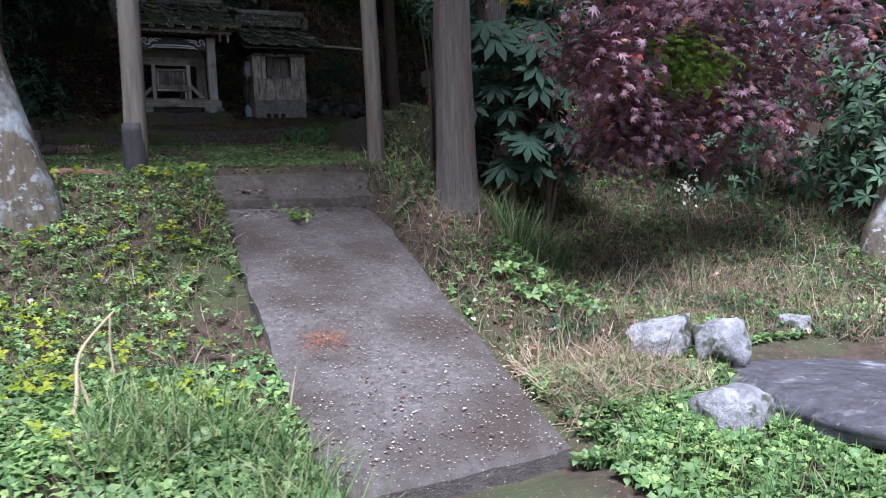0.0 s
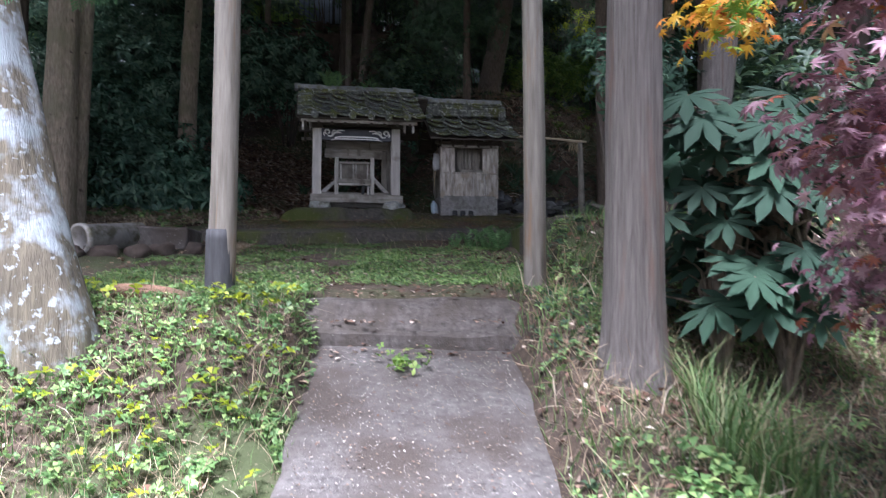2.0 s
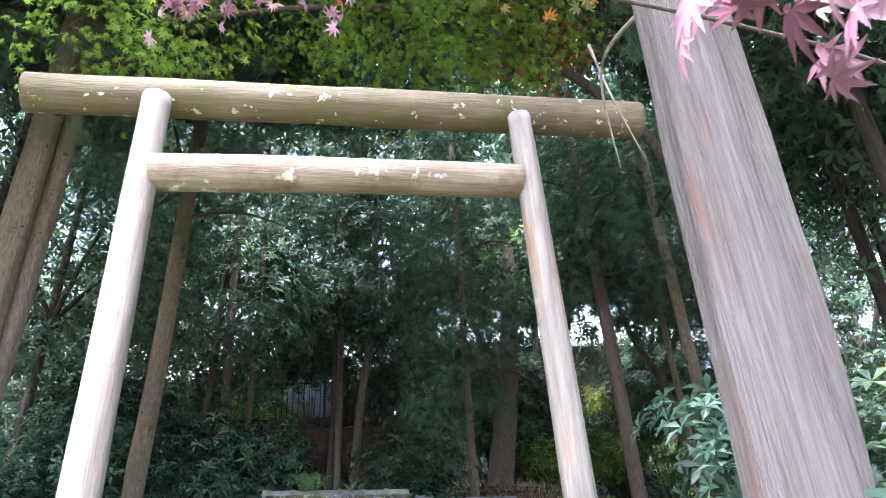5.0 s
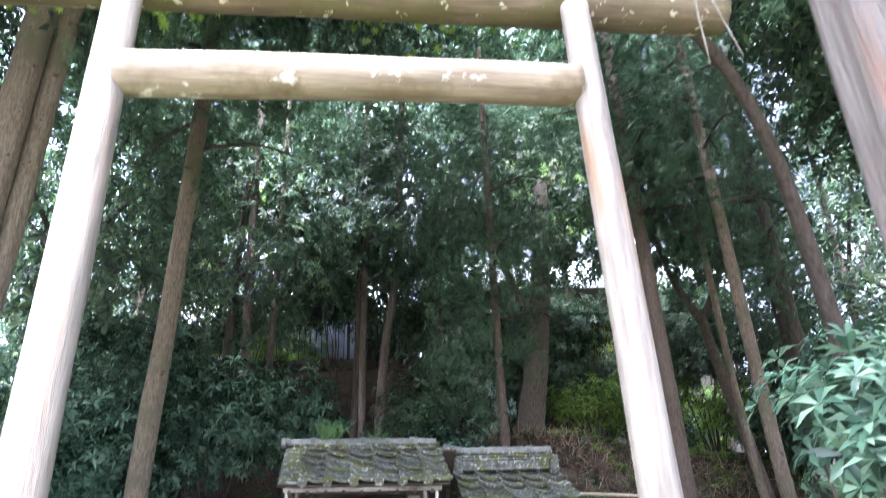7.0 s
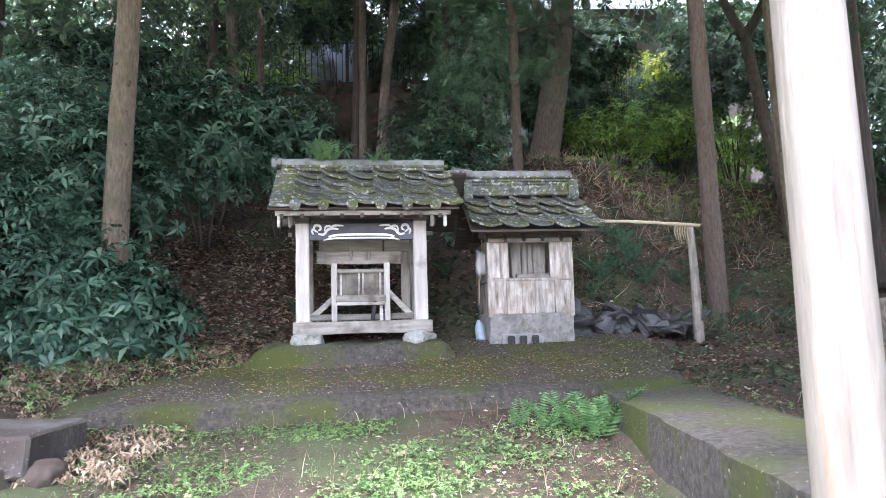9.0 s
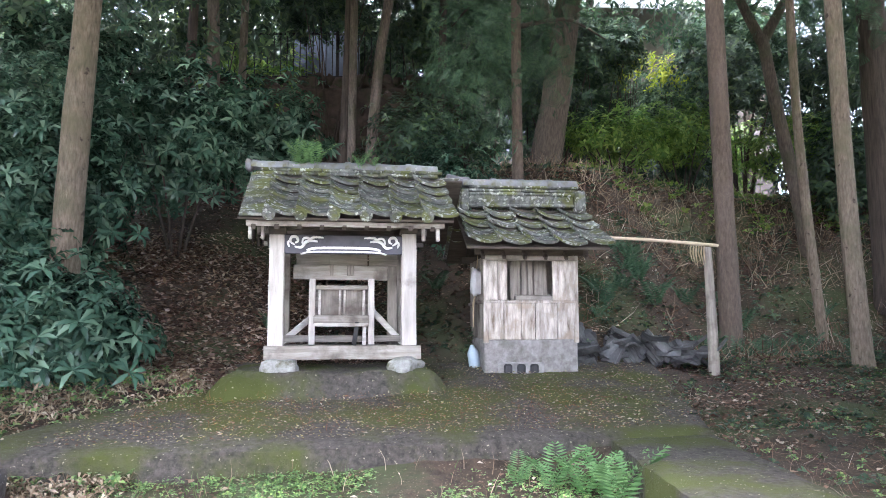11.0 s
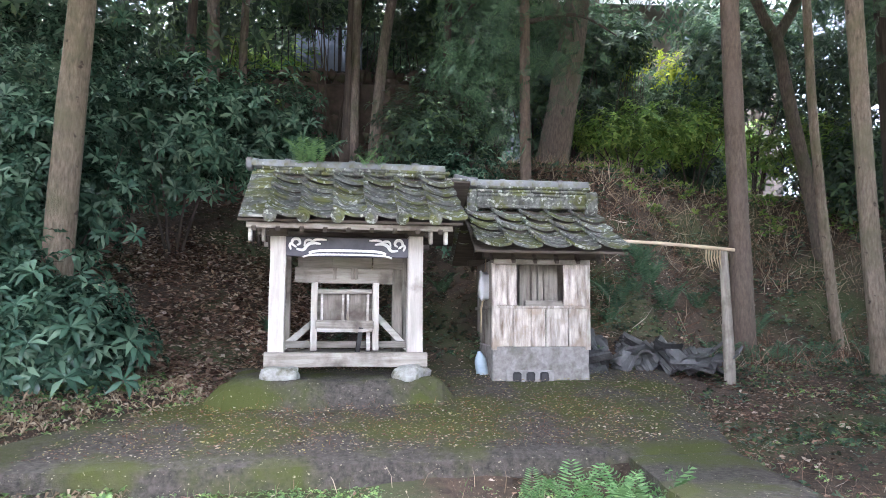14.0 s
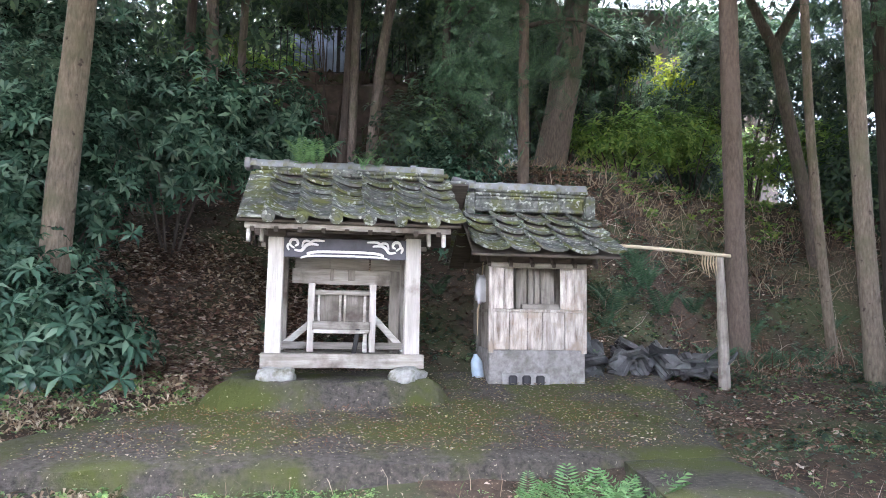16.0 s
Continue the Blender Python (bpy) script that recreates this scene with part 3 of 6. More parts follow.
def roof(parent, x0, cols, w, eave_y, eave_z, ridge_y, ridge_z, rows, discs, verge):
    """Both slopes of a gabled pantile roof: its ridge runs along x."""
    run, rise = ridge_y - eave_y, ridge_z - eave_z
    L, ang = math.hypot(run, rise), math.atan2(rise, run)
    step = L / rows
    x1 = x0 + cols * w
    for side in (0, 1):
        turn = Matrix.Translation((0, 0, 0)) if not side else Matrix.Translation((x0 + x1, 2 * ridge_y, 0)) @ Matrix.Rotation(math.pi, 4, "Z")
        base = turn @ Matrix.Translation((0, eave_y, eave_z)) @ Matrix.Rotation(ang, 4, "X")
        deck = box(x1 - x0 + (verge + 0.02) * (1 if not side else 1), L, 0.022, Matrix.Translation(((x0 + x1 - verge) / 2, L / 2 + 0.02, -0.03)), 0.003)
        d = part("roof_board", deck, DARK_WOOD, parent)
        d.matrix_basis = base
        for j in range(rows):
            for i in range(cols):
                wob = pose(random.gauss(0, 0.004), random.gauss(0, 0.004), random.gauss(0, 0.002), random.gauss(0, 0.8), random.gauss(0, 0.8), random.gauss(0, 0.9))
                sag = -0.02 * math.sin(math.pi * (j + 0.3) / rows)
                m = base @ Matrix.Translation((x0 + i * w, j * step - 0.02, sag + 0.012 * (j == 0))) @ wob
                laid("roof_tile", EDGE_ME if discs and j == 0 else TILE_ME, parent, m)
            if verge:
                b = box(verge + 0.02, step * 1.12, 0.02, None, 0.006)
                o = part("roof_tile", b, TILE, parent)
                o.matrix_basis = base @ Matrix.Translation((x0 - verge / 2 + 0.015, j * step + step * 0.45, 0.012 + 0.004 * j)) @ pose(0, 0, 0, -2.5, random.gauss(-2, 1), random.gauss(0, 0.8))


def board(parent, name, sx, sy, sz, x, y, z, material, rot=(0, 0, 0), rough=0.004, bevel=0.005, label=""):
    cuts = 3 if rough else 0
    return part(name, box(sx, sy, sz, pose(x, y, z, *rot), bevel, rough, cuts), material, parent, label)


def scroll(cx, cz, flip, s=1.0):
    """Painted scrollwork: thick white curls in the x-z plane."""
    parts = []
    def curl(pts, r):
        pts = along([(cx + flip * s * p[0], 0, cz + s * p[1]) for p in pts], 18)
        n = len(pts)
        parts.append(tube(pts, [r * s * (0.35 + 0.65 * math.sin(math.pi * (i + 1.5) / (n + 2))) for i in range(n)], 6))
    curl([(-0.0, -0.018), (-0.03, 0.005), (-0.02, 0.036), (0.012, 0.036), (0.022, 0.008), (0.002, -0.004)], 0.011)
    curl([(0.0, -0.03), (0.045, -0.035), (0.075, 0.0), (0.11, 0.012), (0.16, 0.006)], 0.012)
    curl([(0.05, -0.01), (0.062, 0.026), (0.095, 0.03), (0.1, 0.008)], 0.009)
    curl([(0.09, 0.0), (0.125, 0.034), (0.2, 0.034)], 0.009)
    curl([(-0.035, -0.035), (-0.045, -0.01), (-0.04, 0.012)], 0.009)
    vs, fs = [], []
    for v, _, f in parts:
        k = len(vs)
        vs += [(p[0], p[1] * 0.25, p[2]) for p in v]
        fs += [tuple(q + k for q in g) for g in f]
    return vs, [], fs


def open_shrine():
    """The roofed, open-fronted shrine."""
    t = thing("open_shrine", pose(0.5, 12.5, 0, 0, 0, 7), "small open timber shrine with mossy tiled roof", "shrine")
    for x, z1 in ((-0.585, 3.74), (0.525, 3.76)):
        for y in (0.0, 0.82):
            # front posts take the pale wood, back posts the darker grey
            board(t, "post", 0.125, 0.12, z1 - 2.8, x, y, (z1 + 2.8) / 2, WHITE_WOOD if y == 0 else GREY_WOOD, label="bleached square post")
            board(t, "post_cap", 0.15, 0.15, 0.1, x, y, z1 + 0.05, DARK_WOOD, rough=0)
    board(t, "sill", 1.3, 0.16, 0.115, -0.025, -0.02, 2.755, GREY_WOOD_X, label="bleached sill beam", rough=0.006)
    board(t, "sill", 1.3, 0.14, 0.11, -0.025, 0.82, 2.75, GREY_WOOD_X)
    for x in (-0.6, 0.54):
        board(t, "sill", 0.13, 0.7, 0.11, x, 0.4, 2.75, GREY_WOOD)
    board(t, "floor_rail", 1.05, 0.06, 0.06, -0.03, 0.42, 2.86, GREY_WOOD_X)
    panel = board(t, "lintel_panel", 0.99, 0.05, 0.16, -0.03, -0.03, 3.66, BLACK_PAINT, rough=0, label="black lintel board with white painted scrolls")
    for s, cx in ((1, -0.44), (-1, 0.38)):
        o = part("scroll", scroll(cx, 3.675, s, 1.2), WHITE_PAINT, panel, "white painted scroll", True)
        o.location.y = -0.056
    for z, L, r in ((3.628, 0.62, 0.011), (3.596, 0.72, 0.008)):
        b = tube(along([(-0.03 - L / 2, -0.056, z - 0.022), (-0.03 - L / 3, -0.056, z), (-0.03 + L / 3, -0.056, z), (-0.03 + L / 2, -0.056, z - 0.022)], 14), [r] * 14, 6)
        part("painted_line", ([(p[0], -0.056 + (p[1] + 0.056) * 0.25, p[2]) for p in b[0]], [], b[2]), WHITE_PAINT, panel, "white painted line")
    board(t, "lintel", 1.3, 0.09, 0.08, -0.03, 0.0, 3.83, DARK_WOOD, rough=0)
    for y in (0.0, 0.82):
        board(t, "roof_beam", 1.62, 0.09, 0.075, -0.03, y, 3.875, DARK_WOOD, rough=0.002)
    board(t, "roof_beam", 1.62, 0.09, 0.09, -0.03, 0.42, 4.2, DARK_WOOD, rough=0.002)
    board(t, "eave_board", 1.6, 0.03, 0.045, -0.01, -0.33, 3.795, GREY_WOOD_X)
    board(t, "eave_board", 1.6, 0.03, 0.045, -0.01, 1.17, 3.795, GREY_WOOD_X)
    for x in (-0.78, -0.68, 0.74, 0.62):
        board(t, "rafter", 0.028, 0.06, 0.13, x, -0.28, 3.735, PALE_WOOD_X if abs(x) > 0.7 else GREY_WOOD)
    for i in range(9):
        for s in (0, 1):
            x = -0.75 + i * 0.18
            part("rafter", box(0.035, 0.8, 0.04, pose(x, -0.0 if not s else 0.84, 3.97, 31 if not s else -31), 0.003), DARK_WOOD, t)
    # inner altar frame
    for x in (-0.3, 0.22):
        board(t, "altar_post", 0.055, 0.06, 0.58, x, 0.3, 3.1, WHITE_WOOD)
    board(t, "altar_rail", 0.5, 0.05, 0.03, -0.04, 0.31, 3.31, GREY_WOOD_X)
    board(t, "altar_rail", 0.48, 0.16, 0.075, -0.04, 0.27, 3.03, GREY_WOOD_X)
    board(t, "altar_rail", 0.47, 0.03, 0.03, -0.04, 0.19, 2.985, PALE_WOOD_X)
    for x in (-0.235, -0.055, -0.015, 0.155):
        board(t, "altar_stile", 0.022, 0.03, 0.26, x, 0.33, 3.19, PALE_WOOD_X)
    board(t, "altar_door", 0.17, 0.012, 0.25, -0.145, 0.35, 3.19, GREY_WOOD)
    board(t, "altar_door", 0.17, 0.012, 0.25, 0.07, 0.35, 3.19, GREY_WOOD)
    board(t, "altar_back", 0.5, 0.02, 0.3, -0.04, 0.39, 3.19, GREY_WOOD_X)
    # broken boards at the back
    board(t, "back_board", 0.84, 0.025, 0.13, -0.05, 0.36, 3.45, GREY_WOOD_X, (0, 0.6, 0), label="loose grey board")
    board(t, "back_board", 0.3, 0.02, 0.13, -0.3, 0.42, 3.58, GREY_WOOD_X)
    board(t, "back_board", 0.34, 0.02, 0.13, 0.02, 0.42, 3.58, GREY_WOOD_X)
    board(t, "back_board", 0.26, 0.02, 0.13, 0.33, 0.42, 3.58, GREY_WOOD_X)
    for x in (-0.13, 0.02, 0.05):
        board(t, "batten", 0.03, 0.02, 0.1, x, 0.34, 3.47, GREY_WOOD)
    board(t, "prop", 0.09, 0.05, 0.72, 0.42, 0.5, 3.16, GREY_WOOD)
    board(t, "prop", 0.06, 0.03, 0.78, 0.5, 0.56, 3.2, GREY_WOOD, (0, -4, 0))
    board(t, "brace", 0.055, 0.035, 0.42, -0.4, 0.42, 2.97, PALE_WOOD_X, (0, 50, 0))
    board(t, "brace", 0.055, 0.035, 0.4, 0.37, 0.42, 2.97, PALE_WOOD_X, (0, -44, 0))
    board(t, "iron_strap", 0.04, 0.012, 0.24, 0.08, 0.2, 2.89, IRON, (8, 8, 0), 0)
    board(t, "altar_foot", 0.035, 0.03, 0.2, 0.16, 0.26, 2.91, PALE_WOOD_X)
    roof(t, -0.66, 6, 0.252, -0.42, 3.84, 0.42, 4.33, 5, True, 0.2)
    for k, (z, n, x0) in enumerate(((4.345, 6, -0.82), (4.378, 6, -0.78))):
        for i in range(n):
            laid("ridge_tile", RIDGE_ME, t, pose(x0 + 0.14 + i * 0.275, 0.42, z, random.gauss(0, 1), random.gauss(0, 0.7), random.gauss(0, 1.5)))
    for i in range(6):
        laid("ridge_cap", ROUND_ME, t, pose(-0.86 + i * 0.278, 0.42, 4.395 + 0.004 * (i % 2), 0, random.gauss(0, 0.8), random.gauss(0, 1.2))).scale = (1, 1.2, 1.25)
    part("ridge_end", box(0.06, 0.13, 0.1, pose(-0.88, 0.42, 4.42), 0.015, 0.004, 2), TILE_GREY, t)
    return t


open_shrine()
def plinth_top(x, y):
    u, v = (x - 0.5) * 0.993 + (y - 12.5) * 0.122, (y - 12.5) * 0.993 - (x - 0.5) * 0.122
    n = 0.1 * noise.noise((x * 2.3, y * 2.3, 1)) + 0.05 * noise.noise((x * 7, y * 7, 4))
    k = float(sm(-1.12, -0.9, u + n) * (1 - sm(0.64, 0.84, u + n)) * sm(-0.56, -0.22, v + n))
    return float(plat_z(y)) - 0.06 + (2.615 - float(plat_z(y)) + 0.06) * k


slab("shrine_plinth", [(-0.72, 11.8, 0), (1.42, 12.0, 0), (1.42, 13.6, 0), (-0.78, 13.4, 0)], 50, 34, 0.3, MOSSY, "low rough cement plinth under the open shrine", plinth_top, 0.03)
GREY_STONE = surface("grey_block_concrete", (0.2, 0.195, 0.185), (0.36, 0.35, 0.335), 18, rough=0.9, bump=0.5, bscale=50)
STONE_WHITE = surface("whitish_stone", (0.22, 0.22, 0.2), (0.55, 0.56, 0.52), 12, rough=0.9, bump=0.8, bscale=20, stain=(0.15, 0.15, 0.1), sscale=7)
for x, y, r, yaw in ((-0.02, 12.31, 0.15, 0), (1.0, 12.45, 0.16, 60)):
    s = part("foundation_stone", rock(r, r * 0.8, 0.075, 0.3), STONE_WHITE, None, "", True)
    s.matrix_world = pose(x, y, 2.64, 0, 0, yaw)
    tagged(s, "pale flat foundation stone under the shrine sill", "stone", "foundation stones")


def box_shrine():
    """The small closed shrine: board walls on a concrete footing, an open hatch in front."""
    t = thing("box_shrine", pose(2.12, 12.9, 0, 0, 0, 5.0), "small board-clad shrine hut with tiled roof and open hatch", "shrine")
    part("footing", box(0.86, 0.95, 0.36, pose(0, 0.47, 2.68), 0.012, 0.008, 4), surface("grey_footing_concrete", (0.16, 0.15, 0.14), (0.38, 0.365, 0.345), 14, rough=0.9, bump=0.6, bscale=50, stain=(0.13, 0.125, 0.1), sscale=4, slo=0.52, shi=0.66), t, "grey concrete footing")
    for x0, w in ((-0.4, 0.1), (-0.3, 0.085), (0.2, 0.13), (0.325, 0.085)):
        board(t, "wall_board", w - 0.004, 0.02, 0.36, x0 + w / 2, 0.0, 3.385, BOARD, label="flaking upright board")
    for i, (x0, w) in enumerate(((-0.4, 0.15), (-0.25, 0.16), (-0.09, 0.13), (0.04, 0.2), (0.24, 0.17))):
        board(t, "wall_board", w - 0.005, 0.022, 0.33, x0 + w / 2, -0.004, 3.015, BOARD, rough=0.005, label="flaking upright board")
    board(t, "rail", 0.84, 0.035, 0.025, 0.005, -0.012, 3.19, BOARD, rough=0.002)
    board(t, "rail", 0.86, 0.04, 0.045, 0, -0.012, 3.585, GREY_WOOD_X, rough=0.002)
    board(t, "hatch_sill", 0.34, 0.06, 0.05, 0.03, 0.03, 3.225, GREY_WOOD_X)
    for x in (-0.415, 0.415):
        board(t, "corner_post", 0.045, 0.05, 0.8, x, 0.0, 3.22, BOARD, rough=0.002)
        for k in range(6):
            board(t, "wall_board", 0.02, 0.148, 0.78, x * 0.985, 0.1 + k * 0.152, 3.22, GREY_WOOD, rough=0.003)
        board(t, "rail", 0.03, 0.9, 0.03, x * 1.03, 0.48, 3.19, GREY_WOOD, rough=0.002)
    for k in range(6):
        board(t, "wall_board", 0.135, 0.02, 0.78, -0.345 + k * 0.138, 0.92, 3.22, GREY_WOOD, rough=0.003)
    for x, w, y in ((-0.11, 0.1, 0.16), (-0.03, 0.05, 0.13), (0.03, 0.045, 0.14), (0.13, 0.13, 0.17)):
        board(t, "inner_board", w, 0.015, 0.42, x, y, 3.4, GREY_WOOD, rough=0.002)
    board(t, "inner_back", 0.8, 0.015, 0.6, 0, 0.3, 3.35, GREY_WOOD, rough=0)
    for x in (-0.15, 0.0, 0.15):
        # solid dark blocks on the face stand for the shade inside the vents
        vent = box(0.075, 0.012, 0.085, pose(x * 0.8 - 0.1, -0.024, 2.59), 0.014)
        part("vent_shade_block", vent, CHARRED_AND_HOLE, t, "dark block painted as the shade of a vent opening")
    board(t, "vent_block", 0.42, 0.03, 0.12, -0.1, -0.006, 2.59, GREY_STONE, label="hollow concrete vent block", rough=0.002)
    for y in (0.0, 0.92):
        board(t, "roof_beam", 1.05, 0.07, 0.06, 0.01, y, 3.64, DARK_WOOD, rough=0.002)
    for i in range(6):
        for s in (0, 1):
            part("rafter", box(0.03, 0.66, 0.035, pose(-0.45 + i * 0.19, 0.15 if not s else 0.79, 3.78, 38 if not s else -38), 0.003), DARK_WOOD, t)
    roof(t, -0.62, 5, 0.25, -0.36, 3.66, 0.46, 4.1, 4, False, 0)
    for z, n, x0 in ((4.135, 4, -0.53), (4.245, 4, -0.5), (4.28, 4, -0.53), (4.315, 4, -0.5)):
        for i in range(n):
            laid("ridge_tile", RIDGE_ME, t, pose(x0 + 0.13 + i * 0.272, 0.46, z, random.gauss(0, 1), random.gauss(0, 0.7), random.gauss(0, 1.5)))
    part("ridge_bed", box(1.06, 0.13, 0.12, pose(0.0, 0.46, 4.19), 0.01, 0.003, 2), TILE, t)
    for i in range(11):
        part("ridge_roll", tube([(-0.47 + i * 0.093, 0.388, 4.19), (-0.47 + i * 0.093, 0.52, 4.19)], [0.038, 0.038], 10), TILE, t)
    for i in range(4):
        o = laid("ridge_cap", ROUND_ME, t, pose(-0.56 + i * 0.278, 0.46, 4.325, 0, random.gauss(0, 0.8), random.gauss(0, 1)))
        o.scale = (1, 1.3, 1.35)
    part("ridge_end", tube([(-0.72, 0.44, 4.41), (-0.6, 0.45, 4.37), (-0.5, 0.46, 4.36)], [0.035, 0.05, 0.055], 12), TILE_GREY, t, "round ridge-end tile", True)
    for x in (-0.56, 0.58):
        part("ridge_end", box(0.09, 0.2, 0.22, pose(x, 0.4, 4.17), 0.02, 0.006, 2), TILE, t)
    return t


box_shrine()


# ---- trunks ----
def trunk(name, pts, r0, r1, material, label, flare=1.5, ridges=0, ridge=0.0, seg=18, n=30, limbs=(), group="trees on the slope"):
    t = thing(name, Matrix.Translation(pts[0]), label, "tree", group)
    o = Vector(pts[0])
    line = along([Vector(p) - o for p in pts], n)
    rad = [(r0 + (r1 - r0) * i / (n - 1)) * (1 + (flare - 1) * math.exp(-i / n * 22)) for i in range(n)]
    part("trunk", tube(line, rad, seg, 0.07, ridges, ridge), material, t, "", True)
    for a, b, c, r in limbs:
        part("limb", tube(along([Vector(a) - o, Vector(b) - o, Vector(c) - o], 10), [r * (1 - 0.075 * i) for i in range(10)], 8, 0.1), material, t, "", True)
    return t


def at_ground(x, y, dz=-0.12):
    return (x, y, float(land(x, y)) + dz)


TREES = {}
TREES["near_cedar"] = trunk("cedar_tree", [at_ground(2.26, 5.62), (2.27, 5.62, 3.0), (2.3, 5.6, 5.5), (2.4, 5.6, 10)], 0.15, 0.1, CEDAR, "tall cedar with fibrous grey bark beside the gate", 1.45, 9, 0.06, 40, 60)
TREES["lichen"] = trunk("lichen_tree", [at_ground(-0.72, 6.0, -0.7), (-0.76, 6.0, 1.3), (-0.98, 6.0, 2.1), (-1.28, 6.02, 3.6), (-1.6, 6.1, 6.5)], 0.26, 0.2, LICHEN, "old leaning tree with white lichen patches on its bark", 1.6, 5, 0.04, 32, 40)
TREES["double"] = trunk("cedar_tree", [at_ground(-2.33, 9.5), (-2.29, 9.5, 4), (-2.22, 9.5, 7), (-2.15, 9.5, 12)], 0.165, 0.11, BARK, "tall brown cedar standing behind the gate", 1.7, 7, 0.05, 24, 40)
TREES["double2"] = trunk("cedar_tree", [at_ground(-2.26, 9.7), (-2.19, 9.7, 4), (-2.09, 9.7, 7), (-1.98, 9.7, 12)], 0.115, 0.085, BARK, "slimmer brown cedar close to its twin", 1.4, 7, 0.05, 20, 40)
TREES["right2"] = trunk("cedar_tree", [at_ground(3.42, 7.5), (3.46, 7.5, 2.7), (3.6, 7.5, 4.2), (3.75, 7.5, 10)], 0.14, 0.1, CEDAR, "grey-barked cedar behind the fatsia bush", 1.4, 8, 0.05, 24, 40)
TREES["tl"] = trunk("cedar_tree", [at_ground(-1.96, 12.6), (-1.9, 12.6, 4.5), (-1.82, 12.6, 6.5), (-1.7, 12.6, 12)], 0.135, 0.1, BARK, "straight brown cedar rising out of the bushes", 1.3, 6, 0.03, 24, 40)
TREES["tr"] = trunk("cedar_tree", [at_ground(4.64, 14.6), (4.6, 14.6, 5.5), (4.55, 14.6, 13)], 0.125, 0.09, BARK_RED, "straight reddish cedar behind the pole rack", 1.3, 0, 0, 20, 30)
TREES["r2"] = trunk("cedar_tree", [at_ground(5.8, 14.8), (5.66, 14.8, 4.6), (5.6, 14.8, 6.5), (5.6, 14.8, 12)], 0.06, 0.045, BARK, "slim young cedar on the slope", 1.2, 0, 0, 16, 30)
TREES["r3"] = trunk("cedar_tree", [at_ground(5.5, 13.5), (5.4, 13.5, 5.2), (5.35, 13.5, 12)], 0.1, 0.07, BARK, "slim pale-barked cedar on the slope", 1.3, 0, 0, 18, 30)
TREES["r1b"] = trunk("broadleaf_tree", [at_ground(6.3, 16.0), (6.2, 16, 4.6), (5.95, 16, 6.0), (5.85, 16.1, 7.0)], 0.1, 0.075, BARK_GREY, "forked grey broadleaf tree on the bank", 1.3, 0, 0, 18, 30,
                       limbs=[((5.85, 16.1, 6.9), (5.4, 16.1, 8), (5.1, 16, 10), 0.08), ((5.85, 16.1, 6.9), (6.4, 16.1, 8), (6.8, 16, 10), 0.08)])
TREES["rdark"] = trunk("cedar_tree", [at_ground(6.9, 15.2), (6.85, 15.2, 6), (6.8, 15.2, 12)], 0.2, 0.14, BARK_DARK, "dark-barked cedar on the slope", 1.3, 6, 0.04, 20, 30)
TREES["mid"] = trunk("cedar_tree", [at_ground(2.29, 15.0), (2.27, 15, 6), (2.3, 15, 12)], 0.075, 0.05, BARK_RED, "slim reddish cedar behind the hut", 1.2, 0, 0, 14, 24)
TREES["big"] = trunk("broadleaf_tree", [at_ground(2.8, 16.5), (2.95, 16.5, 5.8), (3.2, 16.5, 7.4), (3.5, 16.6, 10)], 0.24, 0.15, BARK_GREY, "thick gnarled broadleaf tree on the bank", 1.4, 5, 0.06, 24, 34,
                       limbs=[((3.1, 16.5, 7), (2.6, 16.4, 8.2), (2.2, 16.2, 9.5), 0.1)])
for x, y, lean, r in ((0.0, 17.5, 0.03, 0.07), (0.24, 17.6, 0.4, 0.09), (-1.98, 17.0, -0.1, 0.1), (-1.6, 17.0, 0.05, 0.065)):
    trunk("broadleaf_tree", [at_ground(x, y), (x + lean * 0.4, y, 7), (x + lean, y, 9), (x + lean * 1.4, y, 13)], r, r * 0.7, BARK_GREY, "slim bare trunk before the stone wall", 1.2, 0, 0, 14, 24)


# ---- loose things ----
def put(name, bm, material, m, label, category, group="", smooth=True):
    ob = part(name, bm, material, None, "", smooth)
    ob.matrix_world = m
    return tagged(ob, label, category, group)


put("boulder", rock(0.2, 0.13, 0.12, 0.4), PALE_ROCK, pose(2.66, 3.62, 0.56, 10, -12, 20), "pale grey lichen-spotted boulder in the grass", "rock", "boulders by the ramp")
put("boulder", rock(0.16, 0.14, 0.14, 0.35), PALE_ROCK, pose(2.89, 3.42, 0.56, 0, 8, 60), "pale grey upright boulder beside the slab", "rock", "boulders by the ramp")
put("boulder", rock(0.14, 0.16, 0.15, 0.4), PALE_ROCK, pose(2.38, 2.78, 0.4, 0, 10, 30), "pale rounded boulder half sunk in weeds", "rock", "boulders by the ramp")
put("boulder", rock(0.13, 0.12, 0.08, 0.35), PALE_ROCK, pose(2.5, 2.02, 0.25, 0, 10, 70), "small pale stone in the weeds", "rock", "boulders by the ramp")
put("boulder", rock(0.14, 0.1, 0.07, 0.35), PALE_ROCK, pose(3.75, 3.75, 0.5, 0, 10, 70), "small pale stone at the slab's edge", "rock", "boulders by the ramp")
put("stone_slab", rock(0.82, 0.84, 0.11, 0.14, 4, 1.4), DARK_ROCK, pose(3.42, 2.68, 0.36, -2, 4, 0), "large dark flat-topped stone slab", "stone slab")
put("concrete_block", box(0.6, 0.86, 0.24, None, 0.02, 0.012, 5), CONCRETE, pose(-1.42, 10.02, 2.08, 0, 2, 5), "weathered mossy concrete block on the lawn", "concrete block", "", False)
